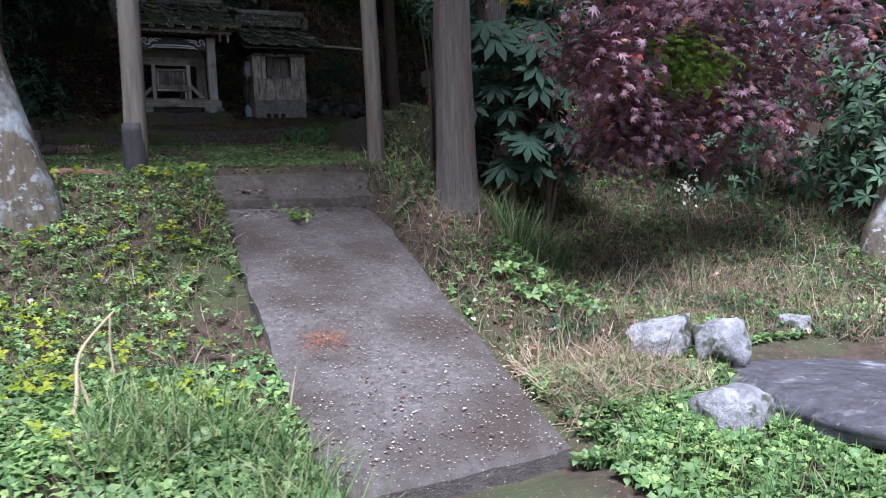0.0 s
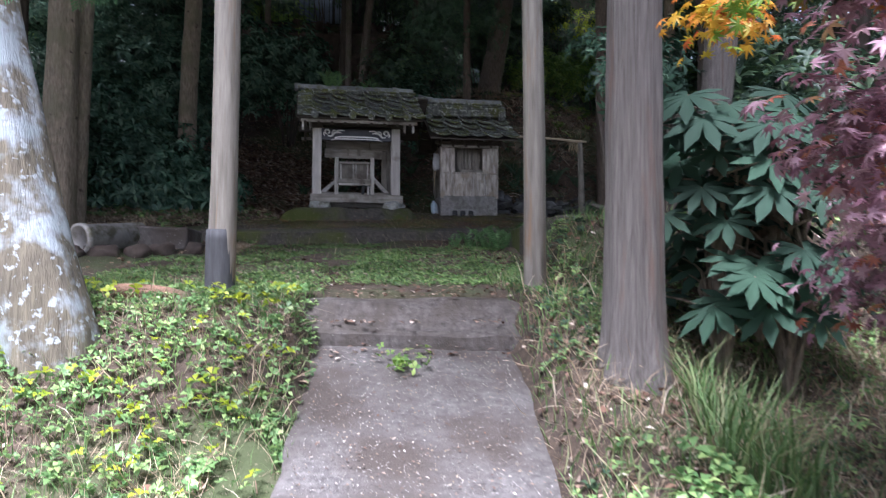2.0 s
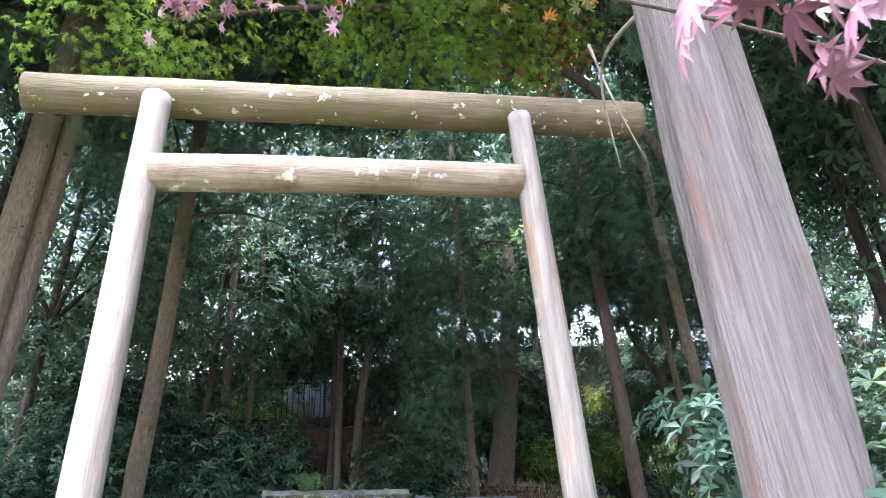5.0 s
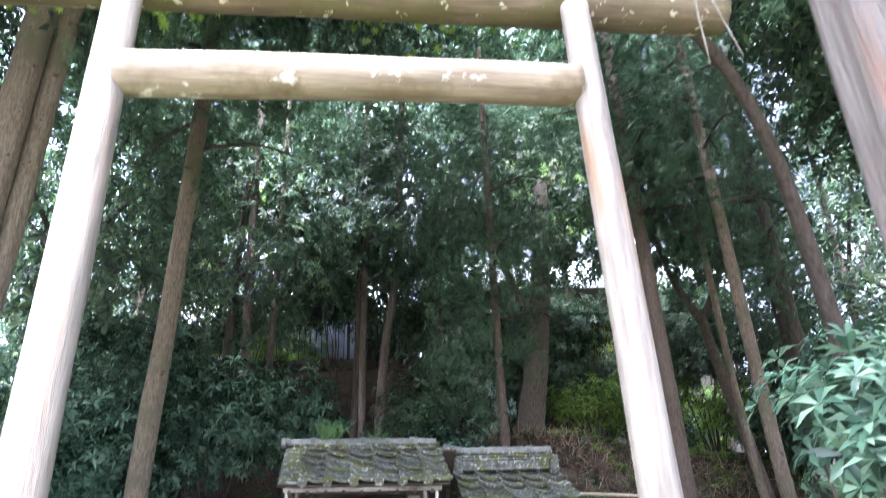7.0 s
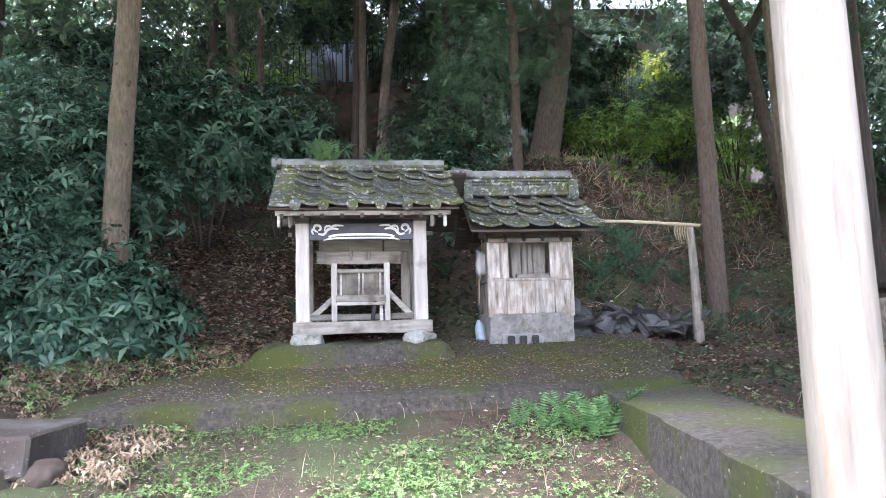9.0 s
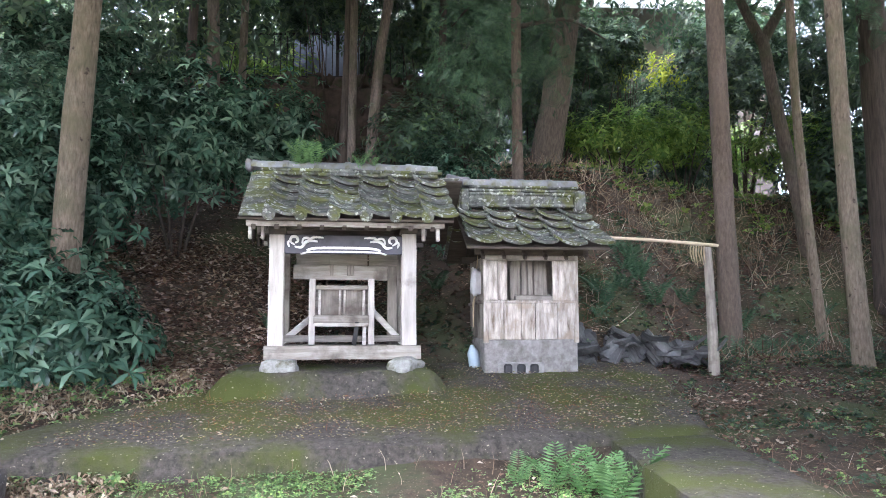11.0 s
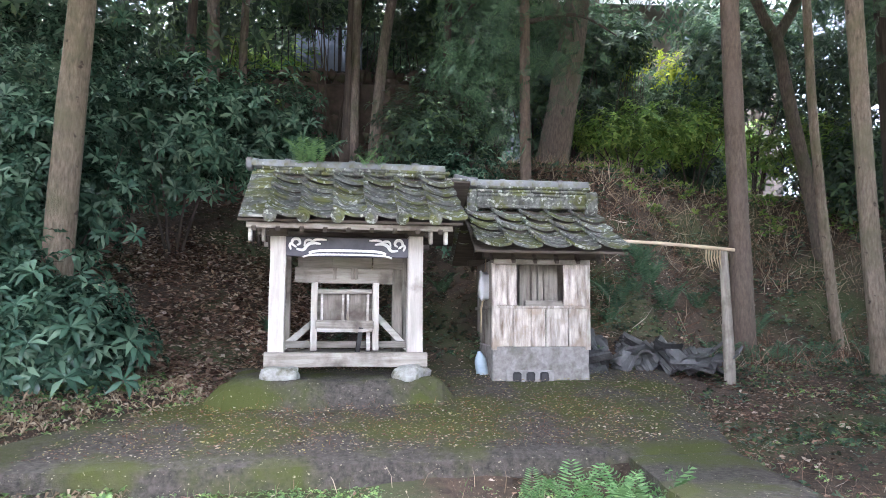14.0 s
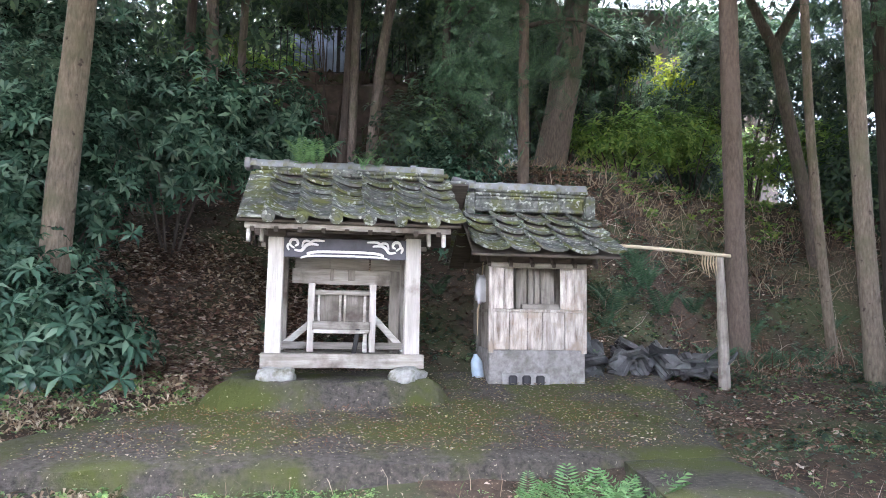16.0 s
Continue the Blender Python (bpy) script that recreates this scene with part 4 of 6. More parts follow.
put("concrete_post", box(0.12, 0.55, 0.1, None, 0.012, 0.006, 4), CONCRETE, pose(-0.3, 3.72, 0.47, -4, 0, 4), "short grey concrete post lying in weeds", "concrete post", "", False)
put("old_log", tube(along([(-0.28, 0, 0), (0, 0.02, 0.02), (0.3, 0, -0.01)], 10), [0.04, 0.05, 0.052, 0.05, 0.048, 0.048, 0.045, 0.042, 0.04, 0.03], 12, 0.35), surface("orange_log", (0.08, 0.045, 0.03), (0.3, 0.17, 0.11), 9, (0.5, 4, 4), 0.9, 0.8, 20, stain=(0.07, 0.06, 0.03), sscale=6), pose(-0.45, 6.55, 1.62, 0, 4, -12), "rotting orange log beside the old tree", "log")


def pipe():
    seg, vs, fs = 28, [], []
    for x, r in ((0, 0.15), (0.06, 0.15), (0.062, 0.138), (0.7, 0.136), (0.7, 0.112), (0.0, 0.118)):
        for k in range(seg):
            a = 2 * math.pi * k / seg
            vs.append((x, r * math.cos(a), r * math.sin(a)))
    for j in range(6):
        for k in range(seg):
            fs.append((j * seg + k, j * seg + (k + 1) % seg, ((j + 1) % 6) * seg + (k + 1) % seg, ((j + 1) % 6) * seg + k))
    put("drain_pipe", (vs, [], fs), CLAY, pose(-1.96, 9.15, 2.05, 0, -5, 58), "short grey clay drain pipe lying on stones", "pipe")


pipe()
for x, y, r, z in ((-1.78, 9.25, 0.17, 1.9), (-2.05, 9.1, 0.16, 1.88), (-1.3, 9.6, 0.14, 1.93), (-1.05, 9.75, 0.16, 1.93), (-1.5, 9.4, 0.12, 1.9)):
    put("field_stone", rock(r, r * 0.8, 0.1, 0.35), WALL_ROCK, pose(x, y, z, 0, 0, x * 90), "brown mossy field stone by the pipe", "rock", "stones by the pipe")


def rack():
    t = thing("pole_rack", pose(3.87, 13.2, 0), "grey post with a bamboo pole and straw tassels", "rack")
    part("post", tube(along([(0.02, 0, 2.3), (0.012, 0, 3.1), (-0.01, 0, 3.72)], 14), [0.055 - 0.0012 * i for i in range(14)], 12, 0.12), GREY_WOOD, t, "weathered grey post", True)
    part("pole", tube(along([(-1.3, 0.12, 3.84), (-0.6, 0.06, 3.8), (0.1, 0, 3.735)], 20), [0.016 + (0.003 if i % 5 == 0 else 0) for i in range(20)], 8), BAMBOO, t, "dry bamboo pole", True)
    for i in range(6):
        x = -0.17 + i * 0.026
        part("tassel", tube([(x, -0.015, 3.74), (x - 0.01, -0.02, 3.66), (x + 0.01, -0.02, 3.58 - 0.03 * (i % 3))], [0.006, 0.008, 0.002], 5), STRAW, t, "hanging straw tassel")


rack()


def arc_tile(r=0.085, L=0.22, thick=0.016, span=2.2, seg=8):
    vs, fs = [], []
    for y in (0, L):
        for rr in (r, r - thick):
            for k in range(seg + 1):
                a = math.pi / 2 - span / 2 + span * k / seg
                vs.append((rr * math.cos(a), y, rr * math.sin(a) - r * 0.6))
    s = seg + 1
    for k in range(seg):
        fs += [(k, k + 1, 2 * s + k + 1, 2 * s + k), (s + k, 3 * s + k, 3 * s + k + 1, s + k + 1), (k, s + k, s + k + 1, k + 1), (2 * s + k, 2 * s + k + 1, 3 * s + k + 1, 3 * s + k)]
    fs += [(0, 2 * s, 3 * s, s), (seg, s + seg, 3 * s + seg, 2 * s + seg)]
    return vs, [], fs


def heap():
    old = surface("dark_old_tile", (0.03, 0.032, 0.034), (0.15, 0.155, 0.155), 10, rough=0.6, bump=0.3, bscale=40, spots=(0.3, 0.31, 0.3), pscale=18, plo=0.66, phi=0.72, piece=0.45)
    me, flat = tile_mesh("old_tile", arc_tile(), old), tile_mesh("old_tile", pantile(0.22, 0.24), old)
    t = thing("tile_heap", pose(3.2, 13.4, 2.6), "heap of broken grey roof tiles beside the hut", "tile heap")
    for sx, sy, sz, yaw, n in ((-0.5, -0.05, 0.03, 80, 7), (-0.28, -0.1, 0.05, -70, 6), (-0.05, -0.08, 0.06, 60, 8), (0.2, -0.06, 0.05, 75, 8), (0.42, -0.02, 0.04, 60, 6), (-0.4, 0.15, 0.12, 20, 6), (-0.1, 0.15, 0.16, 90, 7), (0.2, 0.14, 0.13, 80, 6), (-0.52, 0.12, 0.22, 5, 4)):
        tilt = random.uniform(35, 70)
        for i in range(n):
            laid("old_tile", me, t, pose(sx, sy, sz) @ pose(0, 0, 0, 0, 0, yaw) @ pose(0, 0, 0, tilt + random.gauss(0, 5), random.gauss(0, 6), random.gauss(0, 5)) @ pose(0, -0.04 + random.gauss(0, 0.01), i * 0.026 - 0.05))
    for i in range(34):
        x, y = random.uniform(-0.55, 0.62), random.uniform(-0.2, 0.25)
        laid("old_tile", random.choice((flat, me)), t, pose(x, y, random.uniform(0.02, 0.22) * (1 - abs(x)), random.uniform(-35, 40), random.uniform(-30, 30), random.uniform(0, 360)))


heap()


def bag():
    bm = rock(0.05, 0.04, 0.15, 0.4)
    t = put("plastic_bag", bm, PLASTIC, pose(1.64, 13.12, 3.38, 0, 3, 20), "white plastic bag hung on the hut wall", "bag")
    part("string", tube([(0, 0, 0.12), (0.01, 0.01, 0.26), (0.03, 0.03, 0.34)], [0.004] * 3, 5), STRAW, t)
    part("string", tube([(0, 0, -0.1), (-0.02, 0.0, -0.2), (-0.01, 0.0, -0.42)], [0.006, 0.01, 0.004], 6), STRAW, t)


bag()
put("plastic_bottle", tube(along([(0, 0, 0), (0, 0, 0.12), (0, 0, 0.2), (0, 0, 0.25)], 10), [0.05, 0.055, 0.055, 0.055, 0.055, 0.053, 0.045, 0.03, 0.02, 0.018], 14), BLUE_PLASTIC, pose(1.63, 13.12, 2.55, 0, -8, 0), "pale blue plastic bottle leaning by the hut", "bottle")


OLD_LOG = surface("tan_weathered_log", (0.11, 0.09, 0.07), (0.27, 0.23, 0.18), 8, (0.4, 5, 5), 0.9, 0.7, 24)
OLD_BEAM = surface("old_grey_beam", (0.06, 0.05, 0.042), (0.19, 0.165, 0.14), 8, (0.4, 5, 5), 0.9, 0.7, 24)


def plank(L, w, h, m, material, label, name="plank"):
    put(name, box(L, w, h, None, 0.01, 0.008, 4), material, m, label, "lumber", "lumber pile", False)


plank(2.2, 0.2, 0.2, pose(4.35, 9.15, 2.78, 0, -4, 8), OLD_BEAM, "heavy grey squared beam on the lumber pile", "timber_beam")
plank(2.2, 0.24, 0.06, pose(4.35, 8.95, 2.6, 22, -5, 6), BEAM_LOG, "moss-stained thick plank on the lumber pile")
plank(0.5, 0.2, 0.035, pose(3.55, 8.92, 2.47, 20, -6, 12), GREY_WOOD_X, "short pale plank with a white end")
plank(0.5, 0.2, 0.03, pose(3.2, 9.05, 2.36, 18, 4, 25), OLD_BEAM, "split tan board at the foot of the pile")
plank(0.5, 0.18, 0.05, pose(3.55, 8.75, 2.28, 20, -32, -10), OLD_BEAM, "dark grey slab leaning on the pile")
plank(1.6, 0.16, 0.14, pose(4.5, 9.3, 2.42, 0, 0, 4), DARK_WOOD, "dark rotten beam under the pile", "timber_beam")
plank(1.6, 0.16, 0.14, pose(4.4, 9.0, 2.26, 0, 0, -3), DARK_WOOD, "dark rotten beam under the pile", "timber_beam")
put("log", tube(along([(-0.8, 0, 0), (0, 0.02, 0.01), (0.9, 0, 0)], 12), [0.09] * 12, 14, 0.08), OLD_LOG, pose(4.9, 10.2, 3.35, 0, 12, 10), "tan weathered cut log lying across the pile", "log", "lumber pile")
put("log", tube(along([(-0.8, 0, 0), (0, 0.02, 0.01), (0.9, 0, 0)], 12), [0.03] * 12, 10, 0.08), GREY_WOOD_X, pose(4.7, 9.8, 3.05, 0, 10, 4), "thin peeled pole lying on the pile", "log", "lumber pile")
put("log", tube(along([(-0.8, 0, 0), (0, 0.02, 0.01), (0.9, 0, 0)], 12), [0.12] * 12, 14, 0.1), BARK, pose(5.0, 10.0, 2.95, 0, 3, 6), "brown barked log in the lumber pile", "log", "lumber pile")
put("log", tube(along([(-0.8, 0, 0), (0, 0.02, 0.01), (0.9, 0, 0)], 12), [0.13] * 12, 14, 0.1), BARK_DARK, pose(5.0, 9.9, 2.7, 0, 3, 2), "dark barked log in the lumber pile", "log", "lumber pile")
put("red_stake", tube([(0, 0, 0), (0.24, 0.05, 0.4)], [0.011, 0.011], 8), RED_PAINT, pose(3.05, 8.75, 2.12), "thin red painted stake leaning on boards", "stake")


# ---- stone wall, fence and houses above ----
def stone_wall():
    t = thing("stone_wall", pose(-0.5, 19.2, 5.4), "dark fieldstone retaining wall below the fence", "wall", kind="structure")
    part("core", box(4.6, 0.5, 1.95, pose(0, 0.37, 0.9), 0.05, 0.03, 5), WALL_ROCK, t)
    meshes = []
    for i in range(6):
        me = bpy.data.meshes.new("stone")
        b = rock(0.135, 0.11, 0.11, 0.4, 2)
        b.to_mesh(me)
        b.free()
        me.materials.append(WALL_ROCK)
        me.shade_smooth()
        meshes.append(me)
    for j in range(13):
        for i in range(22):
            s = random.uniform(0.65, 1.35)
            o = laid("stone", random.choice(meshes), t, pose(-2.3 + i * 0.215 + (j % 2) * 0.1 + random.uniform(-0.05, 0.05), 0.1 + 0.02 * j + random.uniform(-0.04, 0.04), 0.05 + j * 0.165 + random.uniform(-0.04, 0.04), random.uniform(-20, 20), random.uniform(-20, 20), random.uniform(0, 360)))
            o.scale = (s, s, s)


stone_wall()


def fence():
    t = thing("iron_fence", pose(-0.5, 19.6, 7.5), "dark iron railing along the wall top", "fence", kind="structure")
    for z in (0.06, 0.88):
        part("rail", box(7.0, 0.03, 0.035, pose(0, 0, z), 0.004), IRON, t)
    for i in range(58):
        part("bar", box(0.016, 0.016, 0.9, pose(-3.45 + i * 0.12, 0, 0.47), 0.0), IRON, t)
    for i in range(5):
        part("post", box(0.05, 0.05, 1.0, pose(-3.4 + i * 1.7, 0, 0.45), 0.004), IRON, t)


fence()
t = thing("sheet_screen", pose(-0.75, 20.2, 7.4), "pale blue corrugated sheet screen behind the fence", "screen", kind="structure")
for i in range(12):
    part("sheet", box(0.1, 0.03, 1.3, pose(-0.6 + i * 0.105, 0.015 * (i % 2), 0.65), 0.004), PANEL_BLUE, t)


def house(x, y, z0, sx, sy, wall_h, roof_h, yaw, label, wins):
    t = thing("house", pose(x, y, z0, 0, 0, yaw), label, "house", kind="structure")
    part("wall", box(sx, sy, wall_h, pose(0, 0, wall_h / 2), 0.02), PLASTER, t)
    ov = 0.6
    vs = [(-sx / 2 - ov, -sy / 2 - ov, wall_h - 0.15), (sx / 2 + ov, -sy / 2 - ov, wall_h - 0.15), (sx / 2 + ov, 0, wall_h + roof_h), (-sx / 2 - ov, 0, wall_h + roof_h), (sx / 2 + ov, sy / 2 + ov, wall_h - 0.15), (-sx / 2 - ov, sy / 2 + ov, wall_h - 0.15)]
    vs += [(a, b, c - 0.14) for a, b, c in vs]
    part("roof", (vs, [], [(0, 1, 2, 3), (3, 2, 4, 5), (7, 6, 9, 8), (8, 9, 11, 10), (0, 6, 7, 1), (5, 4, 10, 11), (1, 7, 8, 2), (2, 8, 10, 4), (0, 3, 9, 6), (3, 5, 11, 9)]), ROOFING, t, "pale sheet-metal roof")
    for i in range(int(sx / 0.45)):
        part("roof_seam", box(0.04, math.hypot(sy / 2 + ov, roof_h), 0.05, pose(-sx / 2 + i * 0.45, -sy / 4 - ov / 2, wall_h + roof_h / 2 - 0.05, math.degrees(math.atan2(roof_h + 0.15, sy / 2 + ov))), 0), ROOFING, t)
    for wx, wz, w, h in wins:
        win = part("window", box(w, 0.06, h, pose(wx, -sy / 2 - 0.02, wz), 0.01), IRON, t, "dark window frame")
        for s in (-1, 1):
            part("pane", box(w / 2 - 0.07, 0.03, h - 0.12, pose(wx + s * w / 4, -sy / 2 - 0.055, wz), 0), GLASS, win)
        part("window_sill", box(w + 0.1, 0.14, 0.06, pose(wx, -sy / 2 - 0.06, wz - h / 2 - 0.03), 0.01), PLASTER, win)


house(6.2, 29.0, 6.2, 9.0, 6.0, 5.6, 2.4, 2, "two-storey plastered house with a pale roof among trees", [(-3.2, 4.2, 1.6, 1.1), (-0.2, 4.2, 1.0, 1.1), (2.6, 4.2, 1.6, 1.1), (-2.2, 1.6, 1.8, 1.8), (1.6, 1.6, 1.8, 1.8)])
house(-3.5, 31.0, 6.2, 7.0, 6.0, 5.6, 2.4, -6, "plastered house with a pale roof behind the fence", [(-1.6, 4.2, 1.6, 1.1), (1.6, 4.2, 1.6, 1.1), (0.2, 1.6, 1.8, 1.6)])


# ---- foliage ----
UP = np.array([0.0, 0.0, 1.0])


def cloud(c, r, clumps, per, spread, hollow=0.5):
    """Places in uneven clumps within an ellipsoid, and the way out of it at each."""
    d = rng.normal(size=(clumps, 3))
    d /= np.linalg.norm(d, axis=1, keepdims=True)
    rad = hollow + (1 - hollow) * rng.random(clumps) ** 0.6
    cc = d * rad[:, None] * np.array(r)
    k = rng.integers(0, clumps, clumps * per)
    p = cc[k] + rng.normal(size=(clumps * per, 3)) * spread
    out = p / np.array(r) + 0.35 * rng.normal(size=p.shape)
    return p + np.array(c), out


def grow(parent, c, r, clumps, per, spread, shape, size, material, up=0.8, name="crown", hollow=0.5, label=""):
    o = np.array(parent.matrix_basis.translation)
    p, out = cloud(c, r, clumps, per, spread, hollow)
    n = out / (np.linalg.norm(out, axis=1, keepdims=True) + 1e-6) + UP * up + 0.3 * rng.normal(size=out.shape)
    s = size * (0.7 + 0.6 * rng.random(len(p)))
    return scatter(name, shape, p - o, n, s, material, parent, label=label)


def limb(parent, a, b, c, r, material=BARK_DARK, name="limb"):
    o = parent.matrix_basis.translation
    part(name, tube(along([Vector(a) - o, Vector(b) - o, Vector(c) - o], 12), [r * (1 - 0.072 * i) for i in range(12)], 8, 0.12), material, parent, "", True)


W6, W8, W9 = whorl(6, 0.34, 0.2, 0.2), whorl(8, 0.3, 0.3, 0.22), whorl(9, 0.26, 0.3, 0.3)
SPRAY = spray()
for key, c, r, n in (("near_cedar", (2.4, 5.7, 8.4), (1.6, 1.6, 2.0), 26), ("double", (-2.2, 9.5, 10), (1.8, 1.8, 2.4), 40), ("double2", (-1.8, 9.8, 10.5), (1.7, 1.7, 2.4), 34), ("right2", (3.8, 7.5, 9), (1.6, 1.6, 2.4), 36),
                     ("tl", (-1.9, 12.6, 10.3), (1.7, 1.7, 2.6), 44), ("tr", (4.55, 14.6, 10.6), (1.6, 1.6, 3), 44), ("r2", (5.6, 14.8, 9.6), (1.2, 1.2, 2.6), 30), ("r3", (5.35, 13.5, 9.8), (1.3, 1.3, 2.6), 30), ("rdark", (6.8, 15.2, 9.5), (1.7, 1.7, 3), 44), ("mid", (2.3, 15, 9.2), (1.2, 1.2, 3.2), 40)):
    grow(TREES[key], c, r, int(n * 1.6), 26, 0.3, SPRAY, 0.23, L_CEDAR, 0.5)
    for i in range(7):
        a = i * 2.4
        z = c[2] - r[2] * 0.8 + i * 0.45
        limb(TREES[key], (c[0], c[1], z), (c[0] + math.cos(a) * r[0] * 0.5, c[1] + math.sin(a) * r[0] * 0.5, z + 0.1), (c[0] + math.cos(a) * r[0] * 0.9, c[1] + math.sin(a) * r[0] * 0.9, z - 0.15), 0.035)
grow(TREES["lichen"], (-1.9, 6.2, 7.4), (1.6, 1.6, 1.5), 26, 20, 0.3, W6, 0.15, L_FOREST)
grow(TREES["mid"], (1.9, 15.2, 6.3), (0.7, 0.7, 1.3), 30, 26, 0.2, SPRAY, 0.17, L_CEDAR, 0.4, "low_branch")
grow(TREES["big"], (3.6, 16.3, 9.7), (2.2, 1.6, 1.7), 60, 24, 0.3, W6, 0.16, L_FOREST)
grow(TREES["r1b"], (5.9, 16.2, 10.2), (2.0, 1.6, 2.0), 50, 24, 0.3, W6, 0.16, L_FOREST)


def tree(name, x, y, h, r, cr, cz, n, per, shape, size, material, label, lean=0.2, bark=BARK_DARK):
    t = trunk(name, [at_ground(x, y), (x + lean * 0.5, y, h * 0.5 + 2), (x + lean, y, cz + cr[2] * 0.6)], r, r * 0.5, bark, label, 1.2, 0, 0, 12, 16)
    for i in range(5):
        a = i * 1.26 + x
        limb(t, (x + lean * 0.8, y, cz - cr[2] * 0.5), (x + math.cos(a) * cr[0] * 0.4, y + math.sin(a) * cr[1] * 0.4, cz - cr[2] * 0.1), (x + math.cos(a) * cr[0] * 0.8, y + math.sin(a) * cr[1] * 0.8, cz + cr[2] * 0.3), r * 0.5, bark)
    grow(t, (x + lean, y, cz), cr, n, per, max(cr) * 0.14, shape, size, material)
    return t


TREE_LABEL = "dense dark evergreen broadleaf tree on the slope"
# the two leaf clouds hung on other trees are added overhead to shade the shrine
for x, y, cz, cr, n in ((-0.2, 17.6, 10.2, (2.0, 1.5, 2.2), 70), (-2.4, 16.8, 9.4, (2.0, 1.6, 2.4), 70), (-4.4, 14.5, 9.0, (2.2, 1.8, 2.8), 80), (1.3, 18.4, 9.8, (1.6, 1.4, 1.8), 28), (-4.8, 18.5, 9.0, (2.4, 1.8, 3.0), 70), (8.6, 16.5, 9.0, (2.2, 1.8, 3.0), 70), (-3.6, 11.2, 10.5, (1.8, 1.8, 2.0), 50), (0.3, 12.6, 12.0, (2.6, 2.2, 1.2), 60), (7.6, 12.0, 10.0, (2.0, 2.0, 2.6), 56), (3.2, 11.0, 12.2, (2.2, 2.0, 1.2), 46)):
    tree("broadleaf_tree", x, y + (0 if (x, y) not in ((0.3, 12.6), (3.2, 11.0)) else 4.6), 9, 0.1, cr, cz, n, 26, W6, 0.16, L_FOREST, TREE_LABEL) if (x, y) not in ((0.3, 12.6), (3.2, 11.0)) else grow(TREES["mid" if x < 1 else "tr"], (x, y, cz), cr, n, 26, 0.34, W6, 0.17, L_FOREST, name="shade_canopy")
for x, y, cz, cr, n, mat in ((-7.5, 22, 11, (2.6, 2.2, 3.6), 60, L_FOREST), (-5.2, 24, 13, (2.2, 2.0, 3.0), 44, L_BRIGHT_SUNLIT), (-1.5, 24, 13.5, (2.4, 2, 2.2), 44, L_FOREST), (2.0, 25, 14.0, (2.2, 2, 2.0), 36, L_FOREST), (8.5, 23, 12.5, (2.6, 2.2, 3.2), 56, L_FOREST), (11.5, 19, 10, (2.8, 2.4, 4.0), 64, L_FOREST), (-9.5, 17, 10, (2.8, 2.4, 4.2), 64, L_FOREST), (5.0, 24, 14.5, (2.0, 2, 1.8), 34, L_BRIGHT_SUNLIT), (-8.0, 12.5, 9, (2.2, 2.2, 3.4), 50, L_FOREST), (11.0, 13.0, 9.5, (2.4, 2.2, 3.4), 50, L_FOREST)):
    tree("broadleaf_tree", x, y, 9, 0.16, cr, cz, n, 22, W6, 0.24, mat, "tall broadleaf tree behind the slope" if mat is L_FOREST else "light green broadleaf tree coloured as sunlit", 0.3)


# extra leaf clouds added above the gate and lawn to block sun from the shrine
for key, c, r, n in (("double", (-1.6, 9.3, 10.0), (2.4, 1.5, 1.0), 110), ("right2", (2.6, 9.0, 9.9), (2.6, 1.5, 0.9), 120), ("near_cedar", (1.8, 7.2, 9.6), (2.4, 1.0, 0.8), 60), ("tl", (-2.0, 11.4, 11.6), (2.4, 1.8, 1.0), 80)):
    grow(TREES[key], c, r, n, 26, 0.34, W6, 0.17, L_FOREST, name="shade_canopy")
rng = np.random.default_rng(11)
# leaf layers added to shade the wood, from clearing edge over the slope; front unseen
for y, z, n, xs in ((2.2, 9.4, 12, (0.0, 1.8)), (4.2, 9.8, 13, (-2.2, 0.2, 2.6)), (4.8, 9.2, 26, (6.6, 8.8)), (7.4, 9.6, 26, (7.8, 10.0)), (6.3, 10.2, 26, (-4.4, -1.9, 0.6, 3.1, 5.6)), (8.5, 10.8, 40, (-4.4, -1.9, 0.6, 3.1, 5.6)), (10.7, 11.4, 26, (-4.4, -1.9, 0.6, 3.1, 5.6)), (12.9, 12.2, 24, (-4.4, -1.9, 0.6, 3.1, 5.6)), (15.2, 13.0, 22, (-3.2, -0.6, 2.0, 4.6, 7.2)), (17.4, 13.6, 20, (-5.0, -2.4, 0.2, 2.8, 5.4, 8.0)), (19.6, 14.2, 20, (-5.0, -2.4, 0.2, 2.8, 5.4, 8.0)), (21.8, 14.8, 26, (-5.0, -2.4, 0.2, 2.8, 5.4, 8.0))):
    for x in xs:
        near_tree = min(TREES.values(), key=lambda t: (t.matrix_basis.translation.xy - Vector((x, y))).length)
        grow(near_tree, (x, y, z), (1.7, 1.5, 0.6), n, 22, 0.34, W6, 0.21, L_FOREST, name="shade_canopy", hollow=0.15)
